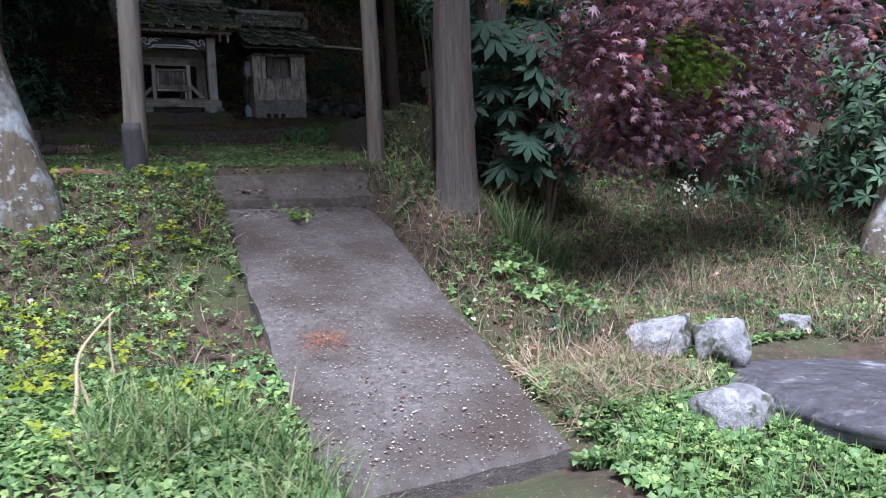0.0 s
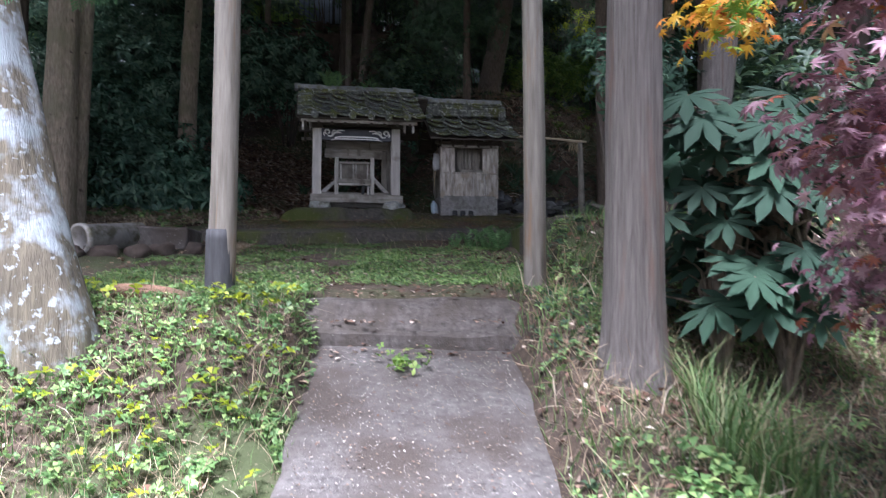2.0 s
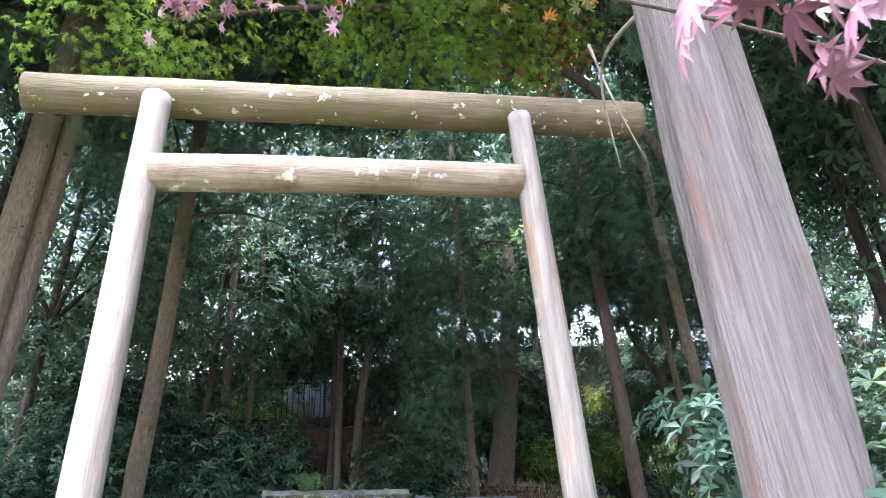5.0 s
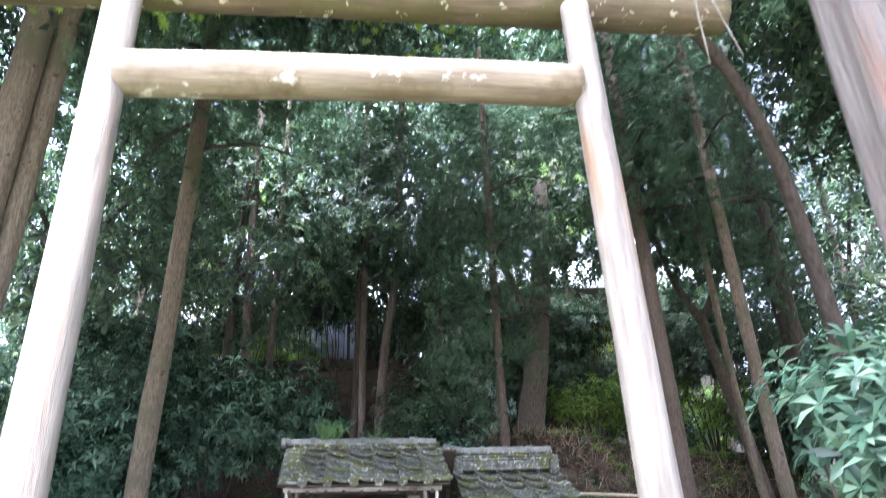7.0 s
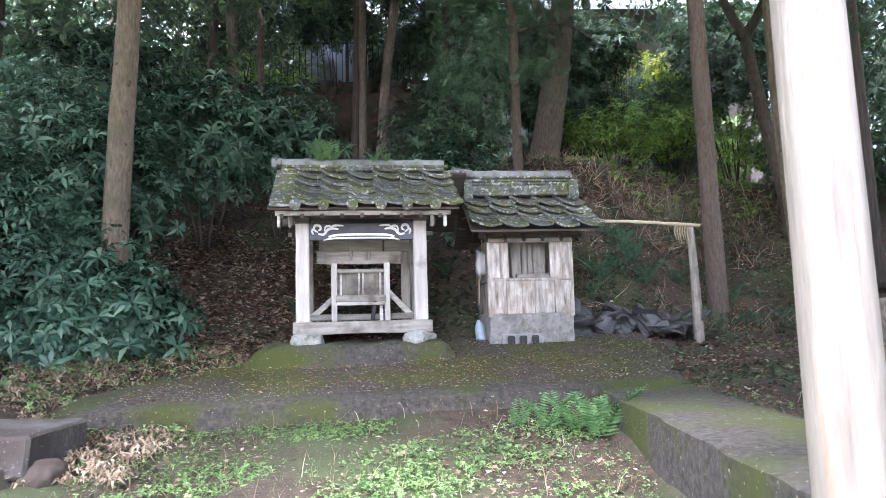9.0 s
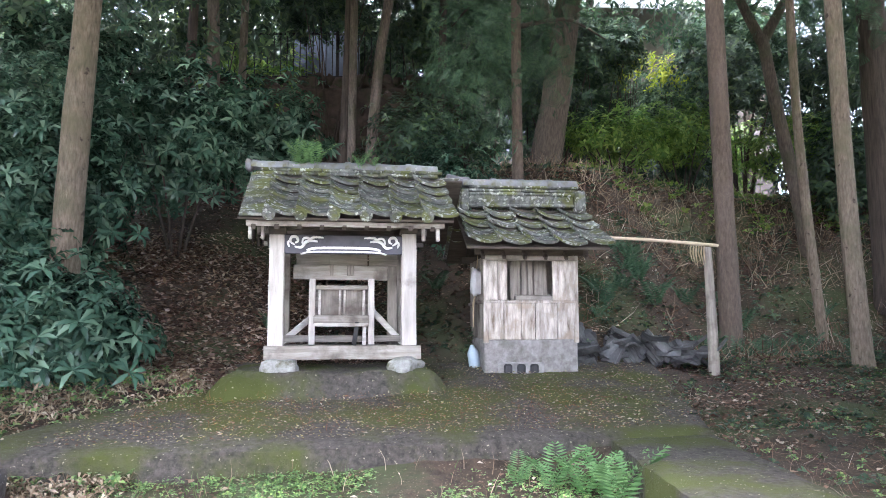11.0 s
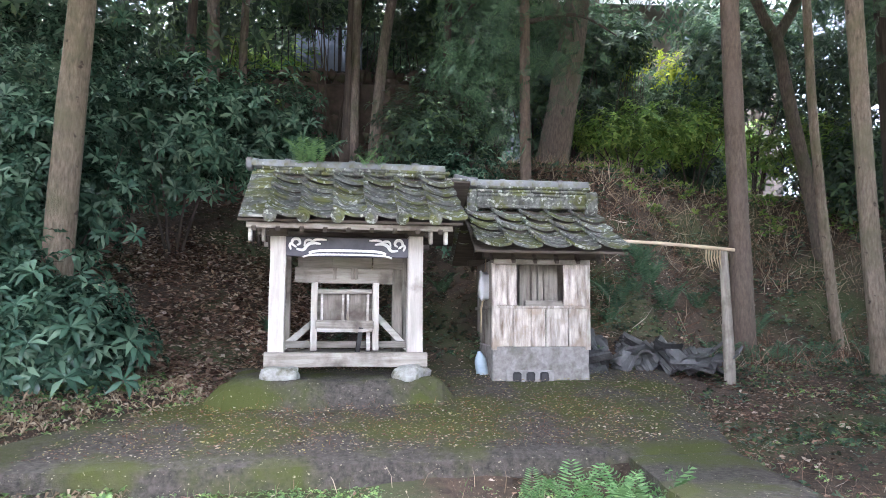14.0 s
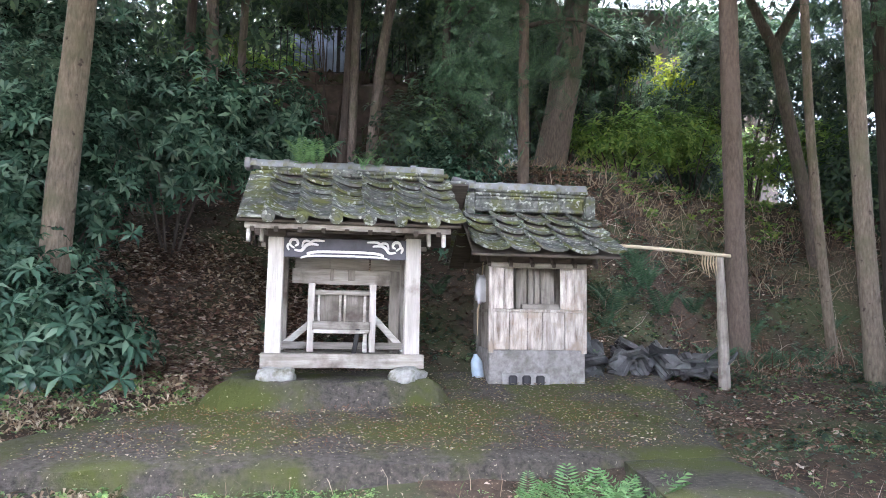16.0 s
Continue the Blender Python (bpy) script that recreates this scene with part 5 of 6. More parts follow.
for x, y, cz, cr, n in ((5.6, 9.0, 8.6, (1.9, 1.8, 2.0), 50), (6.4, 7.0, 7.6, (1.8, 1.6, 2.2), 50), (8.2, 9.6, 7.6, (2.2, 2.0, 3.2), 60), (9.6, 6.6, 6.6, (2.2, 2.0, 3.2), 60), (-3.9, 8.6, 8.6, (1.7, 1.7, 2.4), 50), (-5.6, 10.2, 7.4, (2.0, 2.0, 3.2), 56), (-5.4, 6.8, 7.0, (1.8, 1.8, 3.0), 50), (12.5, 9.5, 7.0, (2.4, 2.4, 3.8), 60), (6.6, 11.0, 9.6, (1.9, 1.8, 2.0), 46)):
    tree("broadleaf_tree", x, y, 8, 0.11, cr, cz, n, 26, W6, 0.17, L_FOREST, "dark broadleaf tree in the side woods")


def bush(name, c, r, n, per, spread, shape, size, material, label, category="bush", up=0.8, hollow=0.35, stems=7, group=""):
    t = thing(name, Matrix.Translation((c[0], c[1], float(land(c[0], c[1])))), label, category, group)
    g = float(land(c[0], c[1]))
    for i in range(stems):
        a = i * 2.4 + c[0]
        e = (c[0] + math.cos(a) * r[0] * 0.75, c[1] + math.sin(a) * r[1] * 0.75, c[2] + r[2] * 0.5 * math.sin(i * 1.7))
        limb(t, (c[0] + 0.08 * math.cos(a), c[1] + 0.08 * math.sin(a), g - 0.05), (c[0] + math.cos(a) * r[0] * 0.35, c[1] + math.sin(a) * r[1] * 0.35, (g + c[2]) / 2), e, 0.018, BARK_DARK, "stem")
    grow(t, c, r, n, per, spread, shape, size, material, up, "leaves", hollow)
    return t


RH = "dark glossy evergreen shrub with leaves in whorls"
for c, r, n in (((-2.35, 12.15, 3.0), (0.75, 0.55, 0.55), 44), ((-3.3, 12.6, 3.6), (1.0, 0.7, 1.0), 60), ((-2.9, 13.6, 4.6), (1.0, 0.8, 1.1), 70), ((-1.8, 15.0, 5.3), (0.9, 0.7, 0.75), 56), ((-0.95, 15.6, 5.4), (0.75, 0.6, 0.6), 40), ((-3.4, 15.2, 5.9), (1.3, 0.9, 1.2), 70), ((-4.6, 13.2, 4.6), (1.2, 0.9, 1.6), 70), ((-3.5, 10.9, 3.0), (0.8, 0.7, 0.8), 40), ((-1.72, 12.2, 2.95), (0.42, 0.35, 0.3), 20), ((-2.5, 11.95, 2.75), (0.6, 0.4, 0.38), 30), ((-1.68, 12.25, 2.85), (0.42, 0.3, 0.34), 26), ((-2.6, 12.9, 3.7), (0.6, 0.3, 0.6), 36), ((-2.3, 13.2, 4.3), (0.8, 0.5, 0.7), 44)):
    bush("evergreen_shrub", c, r, int(n * 1.4), 10, 0.16, W9, 0.15, L_DARK, RH, up=0.9, group="evergreen shrubs by the shrine")
# the light green crest shrubs carry sunlight in their leaf colour
CR = "light green leafy shrub along the bank top, coloured as sunlit"
for c, r, n, mat in (((4.2, 17.8, 5.95), (0.8, 0.5, 0.35), 30, L_BRIGHT_SUNLIT), ((5.6, 18.8, 6.3), (1.0, 0.6, 0.4), 36, L_BRIGHT_SUNLIT), ((3.4, 18.8, 7.2), (0.9, 0.6, 0.9), 40, L_FOREST), ((7.4, 18.2, 5.9), (1.1, 0.6, 0.45), 40, L_BRIGHT_SUNLIT), ((1.6, 18.6, 6.6), (0.8, 0.6, 0.9), 40, L_FOREST), ((-2.9, 19.8, 7.9), (1.0, 0.5, 0.7), 36, L_BRIGHT_SUNLIT), ((8.6, 15.6, 5.4), (1.2, 0.8, 1.0), 50, L_FOREST), ((5.05, 20.2, 8.1), (0.34, 0.2, 0.1), 7, L_YELLOW), ((5.95, 20.2, 7.85), (0.32, 0.2, 0.09), 7, L_YELLOW), ((4.7, 20.9, 7.5), (0.9, 0.3, 0.6), 44, L_FOREST), ((6.1, 20.9, 7.5), (0.9, 0.3, 0.6), 44, L_FOREST), ((0.9, 16.0, 5.4), (0.6, 0.5, 0.5), 26, L_FOREST), ((1.5, 15.3, 4.7), (0.5, 0.4, 0.5), 24, L_DARK)):
    bush("leafy_shrub", c, r, n, 16, 0.16, W6, 0.11, mat, CR if mat is L_BRIGHT_SUNLIT else ("bright yellow-green clipped shrub above the bank" if mat is L_YELLOW else "dark leafy shrub on the bank"), group="shrubs on the bank")


for i in range(26):
    x = -8.5 + i * 0.85 + random.uniform(-0.3, 0.3)
    y, h = 21.5 + 1.6 * math.sin(i * 2.1), random.uniform(0.9, 1.5)
    c = (x, y, float(land(x, y)) + h * 0.9)
    bush("hedge_shrub", c, (0.8, 0.6, h), 26, 20, 0.22, W6, 0.15, random.choice((L_FOREST, L_FOREST, L_BRIGHT_SUNLIT)), "leafy shrub in the hedge above the bank", group="hedge above the bank", stems=4)
for x, y, h, r in ((4.6, 8.4, 1.0, 0.9), (5.6, 6.8, 1.1, 1.0), (7.0, 5.6, 1.2, 1.1), (6.6, 8.6, 1.4, 1.1), (8.6, 7.6, 1.5, 1.2), (6.0, 10.6, 1.0, 0.9), (7.6, 11.6, 1.2, 1.1), (8.4, 13.4, 1.4, 1.2), (10.4, 5.4, 1.4, 1.4), (11.5, 8.0, 1.8, 1.6), (-3.6, 8.2, 1.0, 0.9), (-4.6, 6.6, 1.1, 1.0), (-3.2, 9.8, 0.7, 0.7), (-5.2, 8.8, 1.4, 1.1)):
    c = (x, y, float(land(x, y)) + h * 0.8)
    bush("side_shrub", c, (r, r * 0.8, h), int(34 * r), 20, 0.2, W6, 0.14, random.choice((L_FOREST, L_CEDAR)), "dark leafy shrub at the woods' edge", group="shrubs at the woods' edge", stems=5)


for c, r, n in (((-1.6, 21.0, 9.0), (1.2, 0.5, 1.2), 40), ((0.6, 21.0, 9.0), (1.2, 0.5, 1.2), 40), ((2.4, 20.6, 8.6), (1.0, 0.5, 1.2), 40), ((-2.6, 18.9, 8.7), (0.9, 0.5, 0.9), 34), ((1.1, 18.9, 8.6), (0.8, 0.5, 0.9), 34), ((-0.6, 19.0, 9.5), (1.4, 0.5, 0.6), 44), ((9.4, 17.6, 5.8), (1.3, 0.8, 1.3), 50), ((10.8, 18.6, 6.4), (1.4, 0.8, 1.6), 50), ((12.4, 19.4, 6.8), (1.6, 0.8, 1.8), 50), ((7.4, 16.6, 5.0), (0.9, 0.6, 0.7), 36), ((6.8, 19.0, 7.6), (1.2, 0.8, 1.2), 50), ((8.4, 18.4, 7.2), (1.2, 0.8, 1.4), 50), ((3.9, 20.4, 8.3), (1.0, 0.7, 0.7), 40), ((7.4, 20.5, 8.5), (1.2, 0.7, 0.8), 44), ((-0.4, 21.3, 8.7), (1.6, 0.5, 1.0), 60), ((-0.5, 19.35, 8.75), (1.5, 0.25, 0.28), 34), ((-0.9, 20.8, 8.6), (1.2, 0.3, 0.6), 40), ((3.0, 19.4, 7.9), (0.9, 0.4, 0.6), 50), ((4.3, 19.4, 8.0), (0.9, 0.4, 0.55), 50), ((6.9, 19.5, 8.0), (1.0, 0.4, 0.6), 50)):
    bush("tall_shrub", c, r, n, 20, 0.2, W6, 0.13, L_FOREST, "tall dark leafy shrub by the fence", group="tall shrubs by the fence", stems=4)


# ---- maples, fatsia and the near sprays ----
MAPLE, FATSIA_LEAF = palmate(7, 4.6, 0.42, 0.5, 0.5), palmate(8, 5.4, 0.3, 0.5, 0.3, 0.25, 0.75)
maple = trunk("maple_tree", [at_ground(5.3, 6.4), (5.2, 6.2, 1.8), (4.8, 5.8, 2.6), (4.3, 5.4, 3.4)], 0.07, 0.04, BARK_DARK, "low japanese maple in purple and green autumn leaf", 1.3, 0, 0, 12, 20)
for b, c, r in (((3.4, 4.8, 3.3), (1.6, 4.05, 2.9), 0.02), ((3.8, 4.9, 2.4), (2.5, 4.2, 2.15), 0.02), ((3.8, 5.2, 1.9), (3.0, 4.9, 1.6), 0.018), ((3.4, 5.6, 4.0), (1.2, 5.3, 4.45), 0.018), ((4.2, 4.6, 3.0), (3.2, 3.6, 2.8), 0.018), ((4.8, 5.0, 2.6), (4.8, 4.3, 2.0), 0.02)):
    limb(maple, (4.8, 5.8, 2.6), b, c, r, BARK_DARK)
for c, r, n, per, mat, sz, up in (((1.7, 3.98, 2.79), (0.22, 0.1, 0.06), 28, 8, L_MAPLE, 0.043, 1.2), ((2.02, 3.94, 2.86), (0.3, 0.13, 0.08), 40, 9, L_MAPLE, 0.043, 1.2), ((2.44, 3.92, 2.92), (0.38, 0.18, 0.13), 44, 10, L_MAPLE, 0.044, 1.2), ((2.95, 4.05, 2.95), (0.6, 0.4, 0.3), 46, 14, L_MAPLE, 0.052, 1.3),
                                  ((2.75, 4.25, 2.2), (0.45, 0.35, 0.28), 46, 16, L_MAPLE, 0.05, 1.2), ((3.3, 4.8, 1.85), (0.6, 0.4, 0.36), 80, 18, L_MAPLE, 0.05, 1.2), ((3.7, 4.7, 2.6), (0.8, 0.5, 0.45), 80, 18, L_MAPLE, 0.052, 1.2), ((4.3, 4.9, 2.0), (0.7, 0.5, 0.55), 80, 18, L_MAPLE, 0.052, 1.2), ((5.0, 4.8, 2.6), (0.8, 0.6, 0.7), 70, 16, L_MAPLE, 0.052, 1.2),
                                  ((3.55, 4.55, 2.25), (0.42, 0.2, 0.2), 34, 14, L_MAPLE_GREEN, 0.05, 1.0), ((2.5, 3.95, 2.76), (0.3, 0.16, 0.12), 18, 9, L_MAPLE_MIX, 0.05, 1.2), ((2.25, 3.8, 2.72), (0.35, 0.22, 0.12), 16, 6, L_MAPLE_GREEN, 0.058, 1.4), ((2.5, 3.95, 2.6), (0.35, 0.18, 0.2), 24, 8, L_MAPLE, 0.052, 1.3),
                                  ((0.95, 5.25, 4.36), (0.6, 0.3, 0.16), 22, 9, L_MAPLE, 0.04, 1.2), ((1.8, 5.3, 4.5), (0.4, 0.35, 0.2), 14, 8, L_MAPLE_MIX, 0.04, 1.2), ((4.2, 4.2, 3.4), (1.0, 0.8, 0.45), 70, 14, L_MAPLE, 0.052, 1.2), ((2.36, 4.75, 2.8), (0.2, 0.14, 0.06), 22, 8, L_MAPLE_GOLD, 0.045, 1.2), ((2.3, 4.4, 2.76), (0.16, 0.1, 0.06), 8, 6, L_MAPLE_GREEN, 0.045, 1.2)):
    grow(maple, c, r, n, per, 0.085 if c[0] > 2.6 else 0.06, MAPLE, sz, mat, up, "leaves", 0.1)
green_maple = trunk("maple_tree", [at_ground(4.3, 9.8), (4.35, 9.7, 4.5), (3.6, 9.0, 6.6), (1.6, 8.2, 7.4), (-0.6, 7.8, 6.9)], 0.09, 0.015, BARK_DARK, "green maple arching high over the gate", 1.2, 0, 0, 10, 30)
for c, r, n, mat in (((1.7, 7.9, 7.0), (1.2, 0.9, 0.5), 110, L_MAPLE_GREEN), ((-0.7, 7.7, 6.6), (0.9, 0.7, 0.4), 40, L_MAPLE_GREEN), ((0.6, 9.0, 8.2), (1.6, 1.0, 0.6), 50, L_MAPLE_GREEN), ((2.6, 8.6, 7.6), (0.8, 0.8, 0.5), 30, L_MAPLE_MIX)):
    grow(green_maple, c, r, n, 16, 0.14, MAPLE, 0.055, mat, 1.0, "leaves", 0.2)


def fatsia(x, y, stalks, label):
    g = float(land(x, y))
    t = thing("fatsia", Matrix.Translation((x, y, g)), label, "shrub", "fatsia shrubs")
    o = Vector((x, y, g))
    ps, ns, sp = [], [], []
    for i in range(stalks):
        a, h = i * 2.4, 0.35 + 1.15 * random.random()
        top = Vector((0.12 * math.cos(a * 1.7), 0.12 * math.sin(a * 1.7), h))
        tip = top + Vector((math.cos(a), math.sin(a), 0.25)) * (0.25 + 0.2 * random.random())
        part("stalk", tube(along([(0, 0, -0.05), top * 0.6, top, tip], 10), [0.014] * 4 + [0.009] * 3 + [0.006] * 3, 6), BARK, t)
        ps.append(tip)
        d = Vector((math.cos(a), math.sin(a) - 0.35, 0))
        sp.append((d.x, d.y, -0.45))
        ns.append((d.x * 0.5, d.y * 0.5 - 0.15, 1.0))
    scatter("leaves", FATSIA_LEAF, np.array(ps), np.array(ns), 0.19 + 0.07 * rng.random(len(ps)), L_FATSIA, t, np.array(sp))


for x, y, n in ((2.9, 6.0, 56), (3.25, 5.95, 60), (3.35, 6.5, 40)):
    fatsia(x, y, n, "fatsia shrub with large glossy hand-shaped leaves")
bush("leafy_shrub", (2.38, 6.3, 2.95), (0.18, 0.16, 0.26), 18, 5, 0.08, W8, 0.08, L_DARK, "small glossy-leaved shrub behind the gate post", up=0.6, hollow=0.3, group="shrubs by the gate")
bush("leafy_shrub", (3.08, 7.5, 3.3), (0.24, 0.22, 0.34), 16, 6, 0.08, W8, 0.1, L_FATSIA, "fresh green broad-leaved shrub by the lumber", up=0.6, hollow=0.3, group="shrubs by the gate")
near = TREES["lichen"]
limb(near, (-1.35, 6.0, 3.4), (-0.7, 5.2, 3.5), (0.0, 4.55, 2.98), 0.014)
grow(near, (-0.12, 4.65, 2.98), (0.26, 0.2, 0.12), 40, 10, 0.06, SPRAY, 0.1, leaf("young_cedar_spray", [(0.0, (0.05, 0.14, 0.06)), (1.0, (0.1, 0.22, 0.1))], 0.75, 0.35), 0.9, "low_spray", 0.1)
t = TREES["near_cedar"]
limb(t, (2.28, 5.6, 4.6), (2.25, 6.3, 4.9), (2.35, 6.6, 4.5), 0.012, GREY_WOOD, "bare_twig")
limb(t, (2.32, 6.6, 5.35), (2.36, 6.55, 4.95), (2.5, 6.62, 4.55), 0.01, GREY_WOOD, "bare_twig")


trunk("lichen_tree", [at_ground(6.0, 4.95, -0.4), (6.02, 4.95, 0.8), (6.3, 5.0, 1.5), (6.9, 5.1, 4.5)], 0.17, 0.12, LICHEN, "leaning tree with pale lichen on its bark", 1.4, 5, 0.04, 20, 30)
stem = put("dry_stem", tube(along([(0, 0, -0.1), (0.05, 0.1, 0.12), (0.07, 0.2, 0.3), (0.22, 0.32, 0.46)], 16), [0.013 - 0.0005 * i for i in range(16)], 8, 0.15), STRAW, pose(-0.38, 3.68, 0.5), "bent dry tan vine stem in the weeds", "stem")
part("side_shoot", tube(along([(0.06, 0.15, 0.2), (0.1, 0.12, 0.06), (0.11, 0.1, -0.06)], 8), [0.008] * 8, 6), STRAW, stem)
part("side_shoot", tube(along([(0.2, 0.3, 0.44), (0.19, 0.28, 0.3), (0.2, 0.26, 0.16)], 8), [0.005] * 8, 6), STRAW, stem)
flower = thing("dried_flowers", pose(3.64, 4.6, 1.36), "pale dried flower heads under the maple", "flowers")
part("stalk", tube([(0.12, 0.1, -0.85), (0.03, 0.03, -0.3), (0, 0, 0), (0.0, 0, 0.12)], [0.005, 0.004, 0.004, 0.003], 5), BARK_DARK, flower)
petals = scatter("petals", lance(0.8, 0.05, 0.1), rng.normal(size=(70, 3)) * np.array([0.035, 0.03, 0.07]), rng.normal(size=(70, 3)), 0.02 + 0.015 * rng.random(70), leaf("pale_petal", [(0.0, (0.5, 0.47, 0.4)), (1.0, (0.72, 0.7, 0.63))], 0.8, 0.2), flower)
tagged(petals, "pale dry petals on a thin stalk", kind="stuff")


# ---- ground cover ----
def clear(x, y):
    ramp = (x > 0.58) & (x < 1.78) & (y > 2.9) & (y < 7.3)
    terr = (y > 10.75 + 0.1 * (x + 1.7)) & (y < 13.3) & (x > terrace_left(y) + 0.12) & (x < 3.1 - 0.5 * sm(11.6, 12.6, y))
    arm = (x > 2.3) & (x < 3.05) & (y > 7.7) & (y < 11.3)
    slab_ = ((x - 3.42) / 0.84) ** 2 + ((y - 2.68) / 0.86) ** 2 < 1
    bare = (((x - 0.4) / 0.24) ** 2 + ((y - 4.4) / 1.0) ** 2 < 1) | (((x + 0.45) / 0.4) ** 2 + ((y - 2.9) / 0.4) ** 2 < 1)
    return ~(ramp | terr | arm | slab_ | (bare & (rng.random(len(x)) < 0.8)))


def sow(name, shape, material, n, area, size, label, keep=None, up=1.0, lift=0.0, hgt=None, patch=0.0, spin=None, category="plants"):
    x = rng.uniform(area[0], area[1], n)
    y = rng.uniform(area[2], area[3], n)
    ok = clear(x, y) if keep is None else keep(x, y)
    if patch:
        f = np.array([noise.noise((a * 1.6, b * 1.6, patch)) for a, b in zip(x, y)])
        ok &= f + rng.normal(size=n) * 0.12 > 0
    x, y = x[ok], y[ok]
    z = land(x, y) if hgt is None else hgt(x, y)
    p = np.stack([x, y, z + lift + (0.0 if spin is None else 0.0)], axis=1)
    nr = UP * up + rng.normal(size=p.shape) * 0.35
    s = rng.uniform(size[0], size[1], len(x))
    ob = scatter(name, shape, p, nr, s, material)
    return tagged(ob, label, category, kind="stuff")


BL, BL2, OV = blade(0.05, 0.4), blade(0.03, 0.7), lance(0.62, 0.06, 0.1)
WEED = whorl(4, 0.55, 0.5, 0.3)
sow("bank_grass", BL, L_GRASS, 9000, (-2.4, 0.58, 2.2, 7.2), (0.06, 0.15), "green grass on the bank beside the ramp")
sow("bank_grass", BL, L_GRASS, 20000, (1.7, 6.5, 1.6, 7.6), (0.06, 0.16), "green grass on the bank among dry stems")
sow("bank_weeds", WEED, L_WEED, 6200, (-2.4, 0.62, 2.0, 6.9), (0.025, 0.06), "leafy green weeds on the bank", lift=0.06)
sow("bank_weeds", WEED, L_YELLOW, 1000, (-2.0, 0.5, 3.4, 6.6), (0.03, 0.06), "yellow-green seedling leaves on the bank", lift=0.12, patch=9.0)
sow("foreground_weeds", WEED, L_WEED, 3600, (1.65, 3.6, 1.6, 3.6), (0.03, 0.07), "bright green weeds in front of the slab", lift=0.04)
sow("foreground_weeds", WEED, L_WEED, 2600, (-0.8, 0.6, 2.2, 4.2), (0.04, 0.08), "lush green weeds at the foot of the ramp", lift=0.06)
sow("foreground_grass", BL2, L_GRASS, 2600, (-0.3, 0.6, 2.4, 3.8), (0.14, 0.3), "long green grass tufts beside the ramp", patch=5.0)
sow("foreground_grass", BL, L_WEED, 5200, (1.65, 3.4, 1.6, 3.5), (0.05, 0.12), "short bright grass in front of the slab")
sow("dry_grass", BL2, L_DRY, 7500, (1.75, 6.5, 3.0, 7.2), (0.1, 0.26), "dry tan grass stems on the bank", up=0.35, patch=2.0)
sow("dry_grass", BL2, L_DRY, 3000, (-2.4, 0.5, 3.0, 6.6), (0.1, 0.24), "dry tan grass stems on the bank", up=0.3, patch=7.0)
sow("dry_grass", BL2, L_DRY, 3200, (1.76, 2.55, 3.05, 3.75), (0.08, 0.2), "flattened straw beside the ramp", up=0.05, lift=0.03)
sow("bank_weeds", WEED, L_WEED, 2600, (1.8, 6.0, 3.6, 7.4), (0.03, 0.06), "scattered green weeds among dry grass", lift=0.05, patch=12.0)
sow("bank_weeds", WEED, L_WEED, 110, (2.15, 2.75, 4.3, 5.0), (0.05, 0.09), "clump of fresh green weeds on the bank", lift=0.1)
sow("dry_grass", BL2, L_DRY, 13000, (1.8, 5.0, 3.2, 6.6), (0.05, 0.13), "flattened pale dry grass on the bank", up=0.25)
sow("dry_grass", BL2, L_DRY, 8000, (-2.2, 0.55, 3.2, 6.5), (0.05, 0.14), "flattened pale dry grass among weeds", up=0.25)
sow("bank_litter", OV, L_LITTER, 6000, (1.8, 6.2, 3.4, 7.4), (0.02, 0.06), "brown dead leaves caught in the bank grass", up=0.9, lift=0.03)
sow("bank_weeds", WEED, L_FOREST, 5000, (1.85, 6.4, 3.4, 7.4), (0.025, 0.055), "dull green creeping weeds over the bank", lift=0.04, patch=21.0)
sow("dry_grass", BL2, L_DRY, 6000, (2.4, 4.8, 4.0, 6.2), (0.06, 0.16), "pale dry grass under the maple", up=0.3)
sow("tussock", BL2, L_GRASS, 420, (2.45, 2.95, 5.0, 5.5), (0.25, 0.42), "tuft of long narrow grass near the cedar", up=1.6)
sow("lawn_clover", WEED, L_WEED, 13000, (-1.3, 2.32, 7.0, 10.95), (0.014, 0.036), "low clover and weeds on the shrine lawn", lift=0.012, patch=4.0)
sow("lawn_clover", WEED, L_WEED, 4200, (-1.2, 2.32, 7.0, 10.95), (0.012, 0.028), "scattered tiny clover over mossy soil", lift=0.008)
sow("lawn_litter", OV, L_LITTER, 4200, (-1.3, 2.32, 7.2, 10.95), (0.012, 0.04), "small brown leaves on the shrine lawn", up=2.0, lift=0.012)
sow("lawn_grass", BL, L_GRASS, 3200, (-1.3, 2.32, 6.7, 11.0), (0.03, 0.1), "thin grass on the shrine lawn", patch=6.0)
sow("lawn_grass", BL2, L_DRY, 110, (-0.8, 2.3, 9.2, 10.95), (0.07, 0.18), "thin dry seed stems on the lawn", up=2.0)
sow("bamboo_grass", whorl(5, 0.2, 0.6, 0.5), L_DRY, 2600, (-3.4, -0.6, 9.6, 12.5), (0.04, 0.11), "pale withered bamboo grass at the terrace edge", lift=0.03)
sow("bamboo_grass", WEED, L_WEED, 900, (-3.0, -0.6, 10.6, 12.5), (0.03, 0.06), "small green weeds at the terrace edge", lift=0.06)
sow("fallen_leaves", OV, L_LITTER, 64000, (-4.0, 7.5, 11.0, 18.5), (0.02, 0.06), "brown fallen leaves covering the slope", up=1.2, lift=0.012)
sow("fallen_leaves", OV, L_DRY, 4200, (-3.0, 0.8, 12.2, 15.6), (0.03, 0.075), "pale curled dead leaves on the slope", up=0.9, lift=0.03)
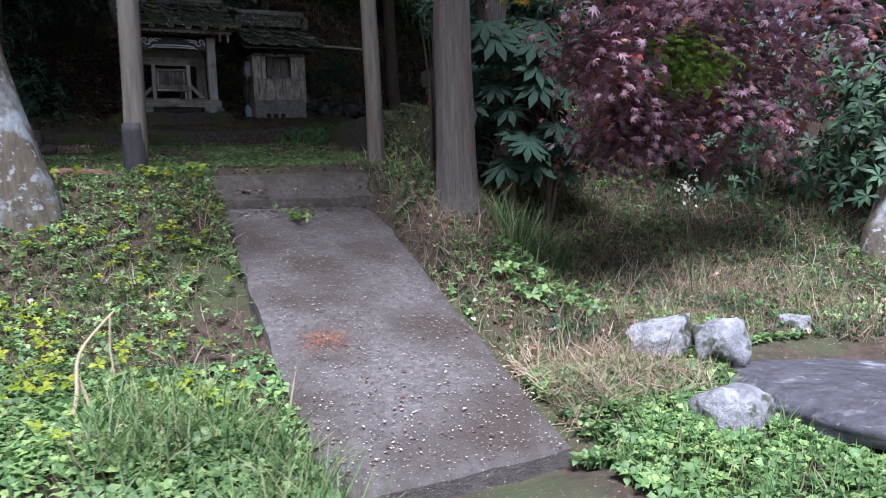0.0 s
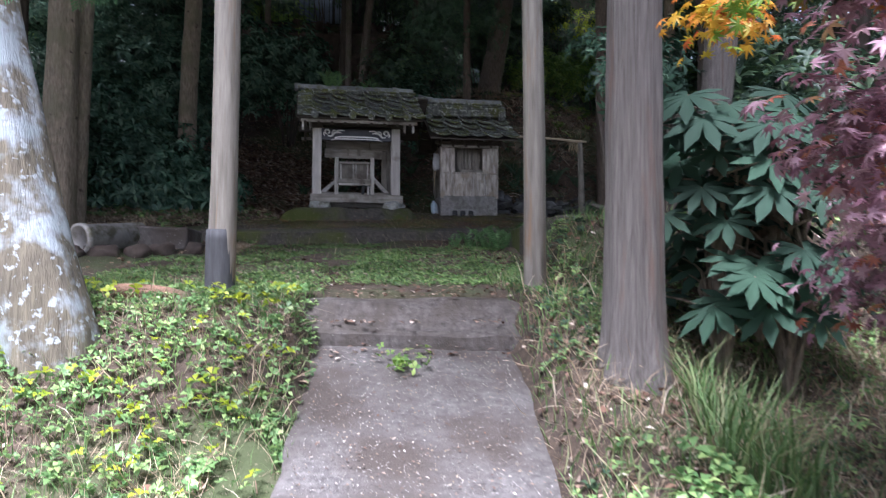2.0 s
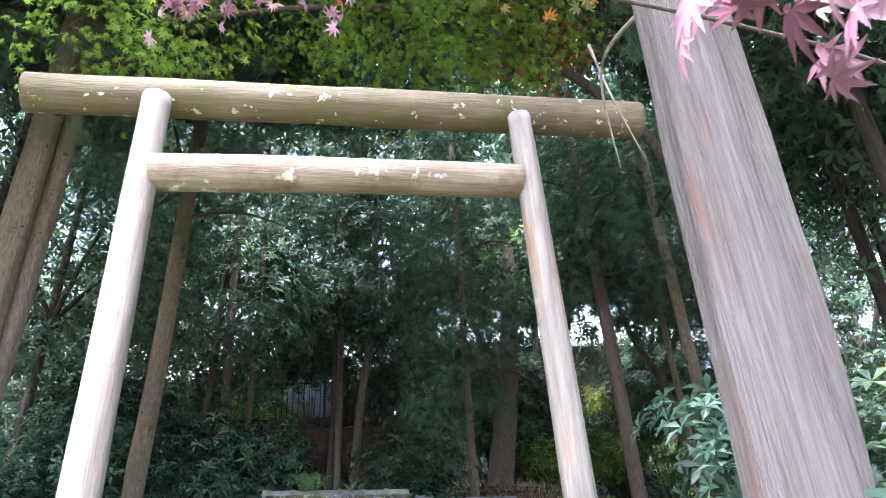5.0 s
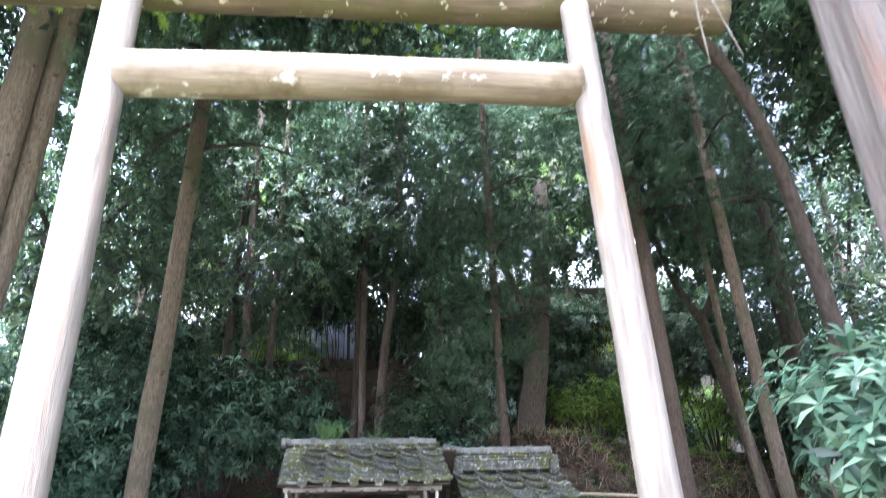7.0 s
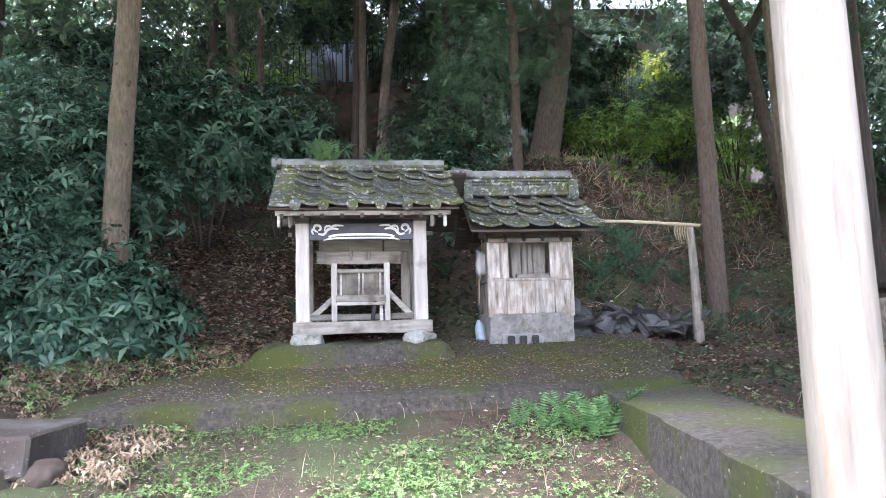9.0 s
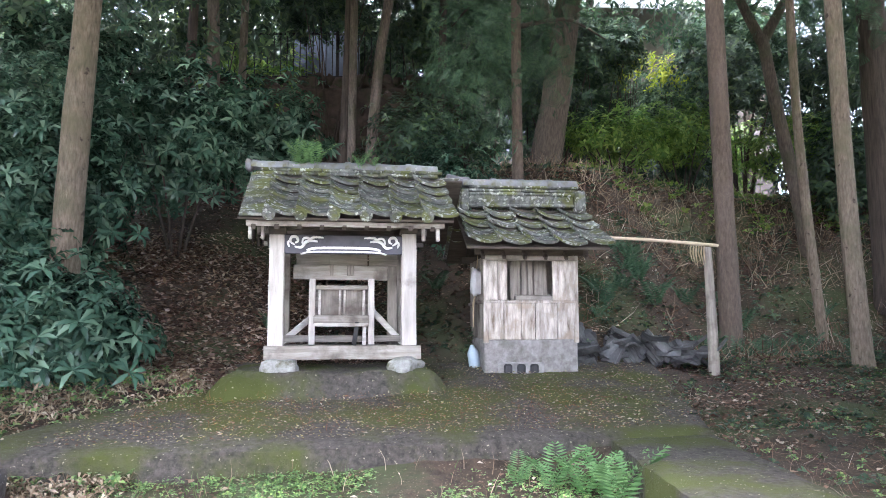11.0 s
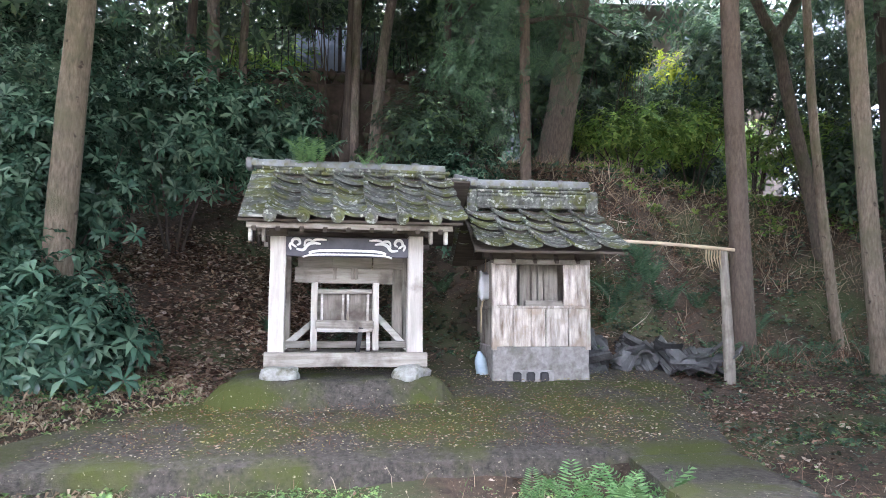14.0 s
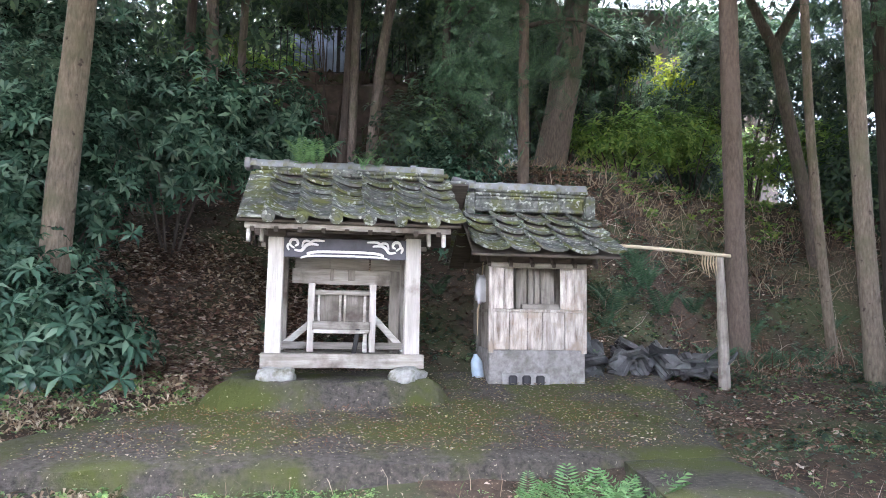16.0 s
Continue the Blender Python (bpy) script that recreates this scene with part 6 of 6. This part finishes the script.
sow("fallen_leaves", OV, L_LITTER, 16000, (-2.6, 0.6, 12.2, 15.2), (0.04, 0.09), "reddish-brown leaf litter beside the open shrine", up=1.2, lift=0.02)
sow("fallen_leaves", OV, L_LITTER, 3500, (-2.4, 6.0, 3.0, 11.0), (0.03, 0.07), "scattered brown fallen leaves", up=1.5, lift=0.015)
sow("side_weeds", WEED, L_WEED, 2200, (2.9, 7.5, 9.0, 14.5), (0.016, 0.036), "tiny green seedlings on bare soil", lift=0.02, patch=23.0)
sow("side_twigs", blade(0.02, 0.5), L_LITTER, 5000, (2.9, 7.0, 9.0, 14.2), (0.05, 0.14), "thin brown twigs and stems on bare soil", up=0.12, lift=0.015)
sow("side_weeds", WEED, L_FOREST, 4200, (3.0, 7.5, 7.6, 14.5), (0.03, 0.06), "low dark weeds on bare soil", lift=0.03, patch=8.0)
sow("ground_ivy", WEED, L_FOREST, 5200, (-0.2, 7.5, 13.4, 17.5), (0.04, 0.08), "dark ivy patches on the slope", lift=0.04, patch=14.0)
sow("crest_grass", BL2, L_DRY, 2600, (1.6, 7.5, 15.4, 17.2), (0.15, 0.35), "withered grass along the bank edge", up=0.3)
sow("crest_weeds", WEED, L_BRIGHT_SUNLIT, 2200, (2.6, 8.5, 16.2, 19.5), (0.06, 0.12), "light green weeds on the bank top, coloured as sunlit", lift=0.08, patch=15.0)
sow("hanging_roots", BL2, L_LITTER, 5200, (2.4, 7.0, 13.6, 16.4), (0.12, 0.3), "brown roots and dead stems on the bank face", up=0.2, patch=17.0)


def on_terrace(x, y):
    return (y > 10.85 + 0.1 * (x + 1.7)) & (y < 13.2) & (x > -1.4 + 0.4 * (y - 10.75)) & (x < 3.2)


sow("terrace_litter", OV, L_LITTER, 7000, (-1.4, 3.2, 10.8, 13.2), (0.012, 0.038), "small dead leaves and twigs on the terrace", on_terrace, 2.0, 0.018, lambda x, y: plat_z(y))
sow("terrace_litter", OV, leaf("yellow_husk", [(0.0, (0.3, 0.24, 0.08)), (0.6, (0.5, 0.42, 0.16)), (1.0, (0.66, 0.6, 0.42))], 0.8, 0.1), 5200, (-1.4, 3.2, 10.8, 13.2), (0.008, 0.026), "pale seed husks on the terrace", on_terrace, 2.0, 0.018, lambda x, y: plat_z(y))
sow("terrace_needles", blade(0.02, 0.5), NEEDLES_RED, 1300, (-0.9, 2.6, 11.2, 12.4), (0.04, 0.09), "rusty cedar needles on the terrace", on_terrace, 0.08, 0.018, lambda x, y: plat_z(y))


def on_ramp(x, y):
    return (x > 0.62) & (x < 1.72) & (y > 2.95) & (y < 6.4)


sow("ramp_grit", OV, leaf("pale_grit", [(0.0, (0.35, 0.3, 0.25)), (1.0, (0.75, 0.72, 0.66))], 0.9, 0), 1500, (0.6, 1.75, 2.9, 6.5), (0.005, 0.016), "pale grit and petals on the ramp", on_ramp, 2.5, 0.012, lambda x, y: ramp_z(y))
sow("ramp_litter", OV, L_DRY, 900, (0.6, 1.75, 2.9, 6.5), (0.006, 0.018), "pale husks and chips on the ramp", on_ramp, 2.0, 0.014, lambda x, y: ramp_z(y))
sow("ramp_leaves", OV, L_LITTER, 900, (0.6, 1.75, 2.9, 6.5), (0.008, 0.026), "small brown leaves on the ramp", on_ramp, 2.0, 0.014, lambda x, y: ramp_z(y))
sow("ramp_needles", blade(0.03, 0.5), NEEDLES_RED, 160, (0.72, 0.96, 4.02, 4.2), (0.05, 0.1), "clump of rusty cedar needles on the ramp", on_ramp, 0.15, 0.014, lambda x, y: ramp_z(y))
sow("step_weeds", WEED, L_BRIGHT_SUNLIT, 130, (0.95, 1.35, 5.8, 6.9), (0.03, 0.06), "yellow-green weeds sprouting on the step", lambda x, y: rng.random(len(x)) < 0.6, 1.0, 0.05, lambda x, y: np.maximum(ramp_z(y), 1.0), 2.0)
sow("step_litter", OV, L_LITTER, 300, (0.45, 1.85, 6.2, 7.3), (0.02, 0.06), "dead leaves on the step", lambda x, y: x > 0, 2.0, 0.02, lambda x, y: np.where(y > 6.65, 1.6 + 0.1 * (y - 6.75), np.where(y > 6.5, 1.44, ramp_z(y))))


def fern(x, y, z, n, size, material, label, group):
    t = thing("fern", Matrix.Translation((x, y, z)), label, "fern", group)
    a = np.arange(n) * 2.4 + rng.random(n)
    d = np.stack([np.cos(a), np.sin(a), 0.9 + 0.8 * rng.random(n)], axis=1)
    nr = np.stack([-np.cos(a) * 1.3, -np.sin(a) * 1.3, np.ones(n)], axis=1)
    scatter("fronds", frond(), np.zeros((n, 3)) + rng.normal(size=(n, 3)) * 0.01, nr, size * (0.7 + 0.5 * rng.random(n)), material, t, d)


for x, y, s in ((2.1, 10.55, 0.36), (2.24, 10.35, 0.44), (1.92, 10.65, 0.34), (2.26, 10.6, 0.34), (1.75, 10.78, 0.22)):
    fern(x, y, float(land(x, y)), 7, s * 0.9, L_FERN, "fresh green fern on the lawn corner", "lawn ferns")
for i in range(24):
    x, y = random.uniform(2.9, 6.0), random.uniform(13.7, 15.2)
    fern(x, y, float(land(x, y)), 8, random.uniform(0.22, 0.38), L_FERN_DARK, "dark green fern on the slope", "slope ferns")
for i in range(7):
    x, y = random.uniform(-1.0, 1.8), random.uniform(13.6, 15.0)
    fern(x, y, float(land(x, y)), 8, random.uniform(0.2, 0.32), L_FERN_DARK, "dark green fern on the slope", "slope ferns")
for u, s, n in ((-0.42, 0.3, 9), (-0.3, 0.26, 8), (0.12, 0.16, 7), (0.24, 0.14, 6)):
    fern(0.5 + u * 0.993 - 0.36 * 0.12, 12.5 + u * 0.122 + 0.36 * 0.993, 4.42, n, s, L_FERN, "small fern growing on the shrine ridge", "roof ferns")
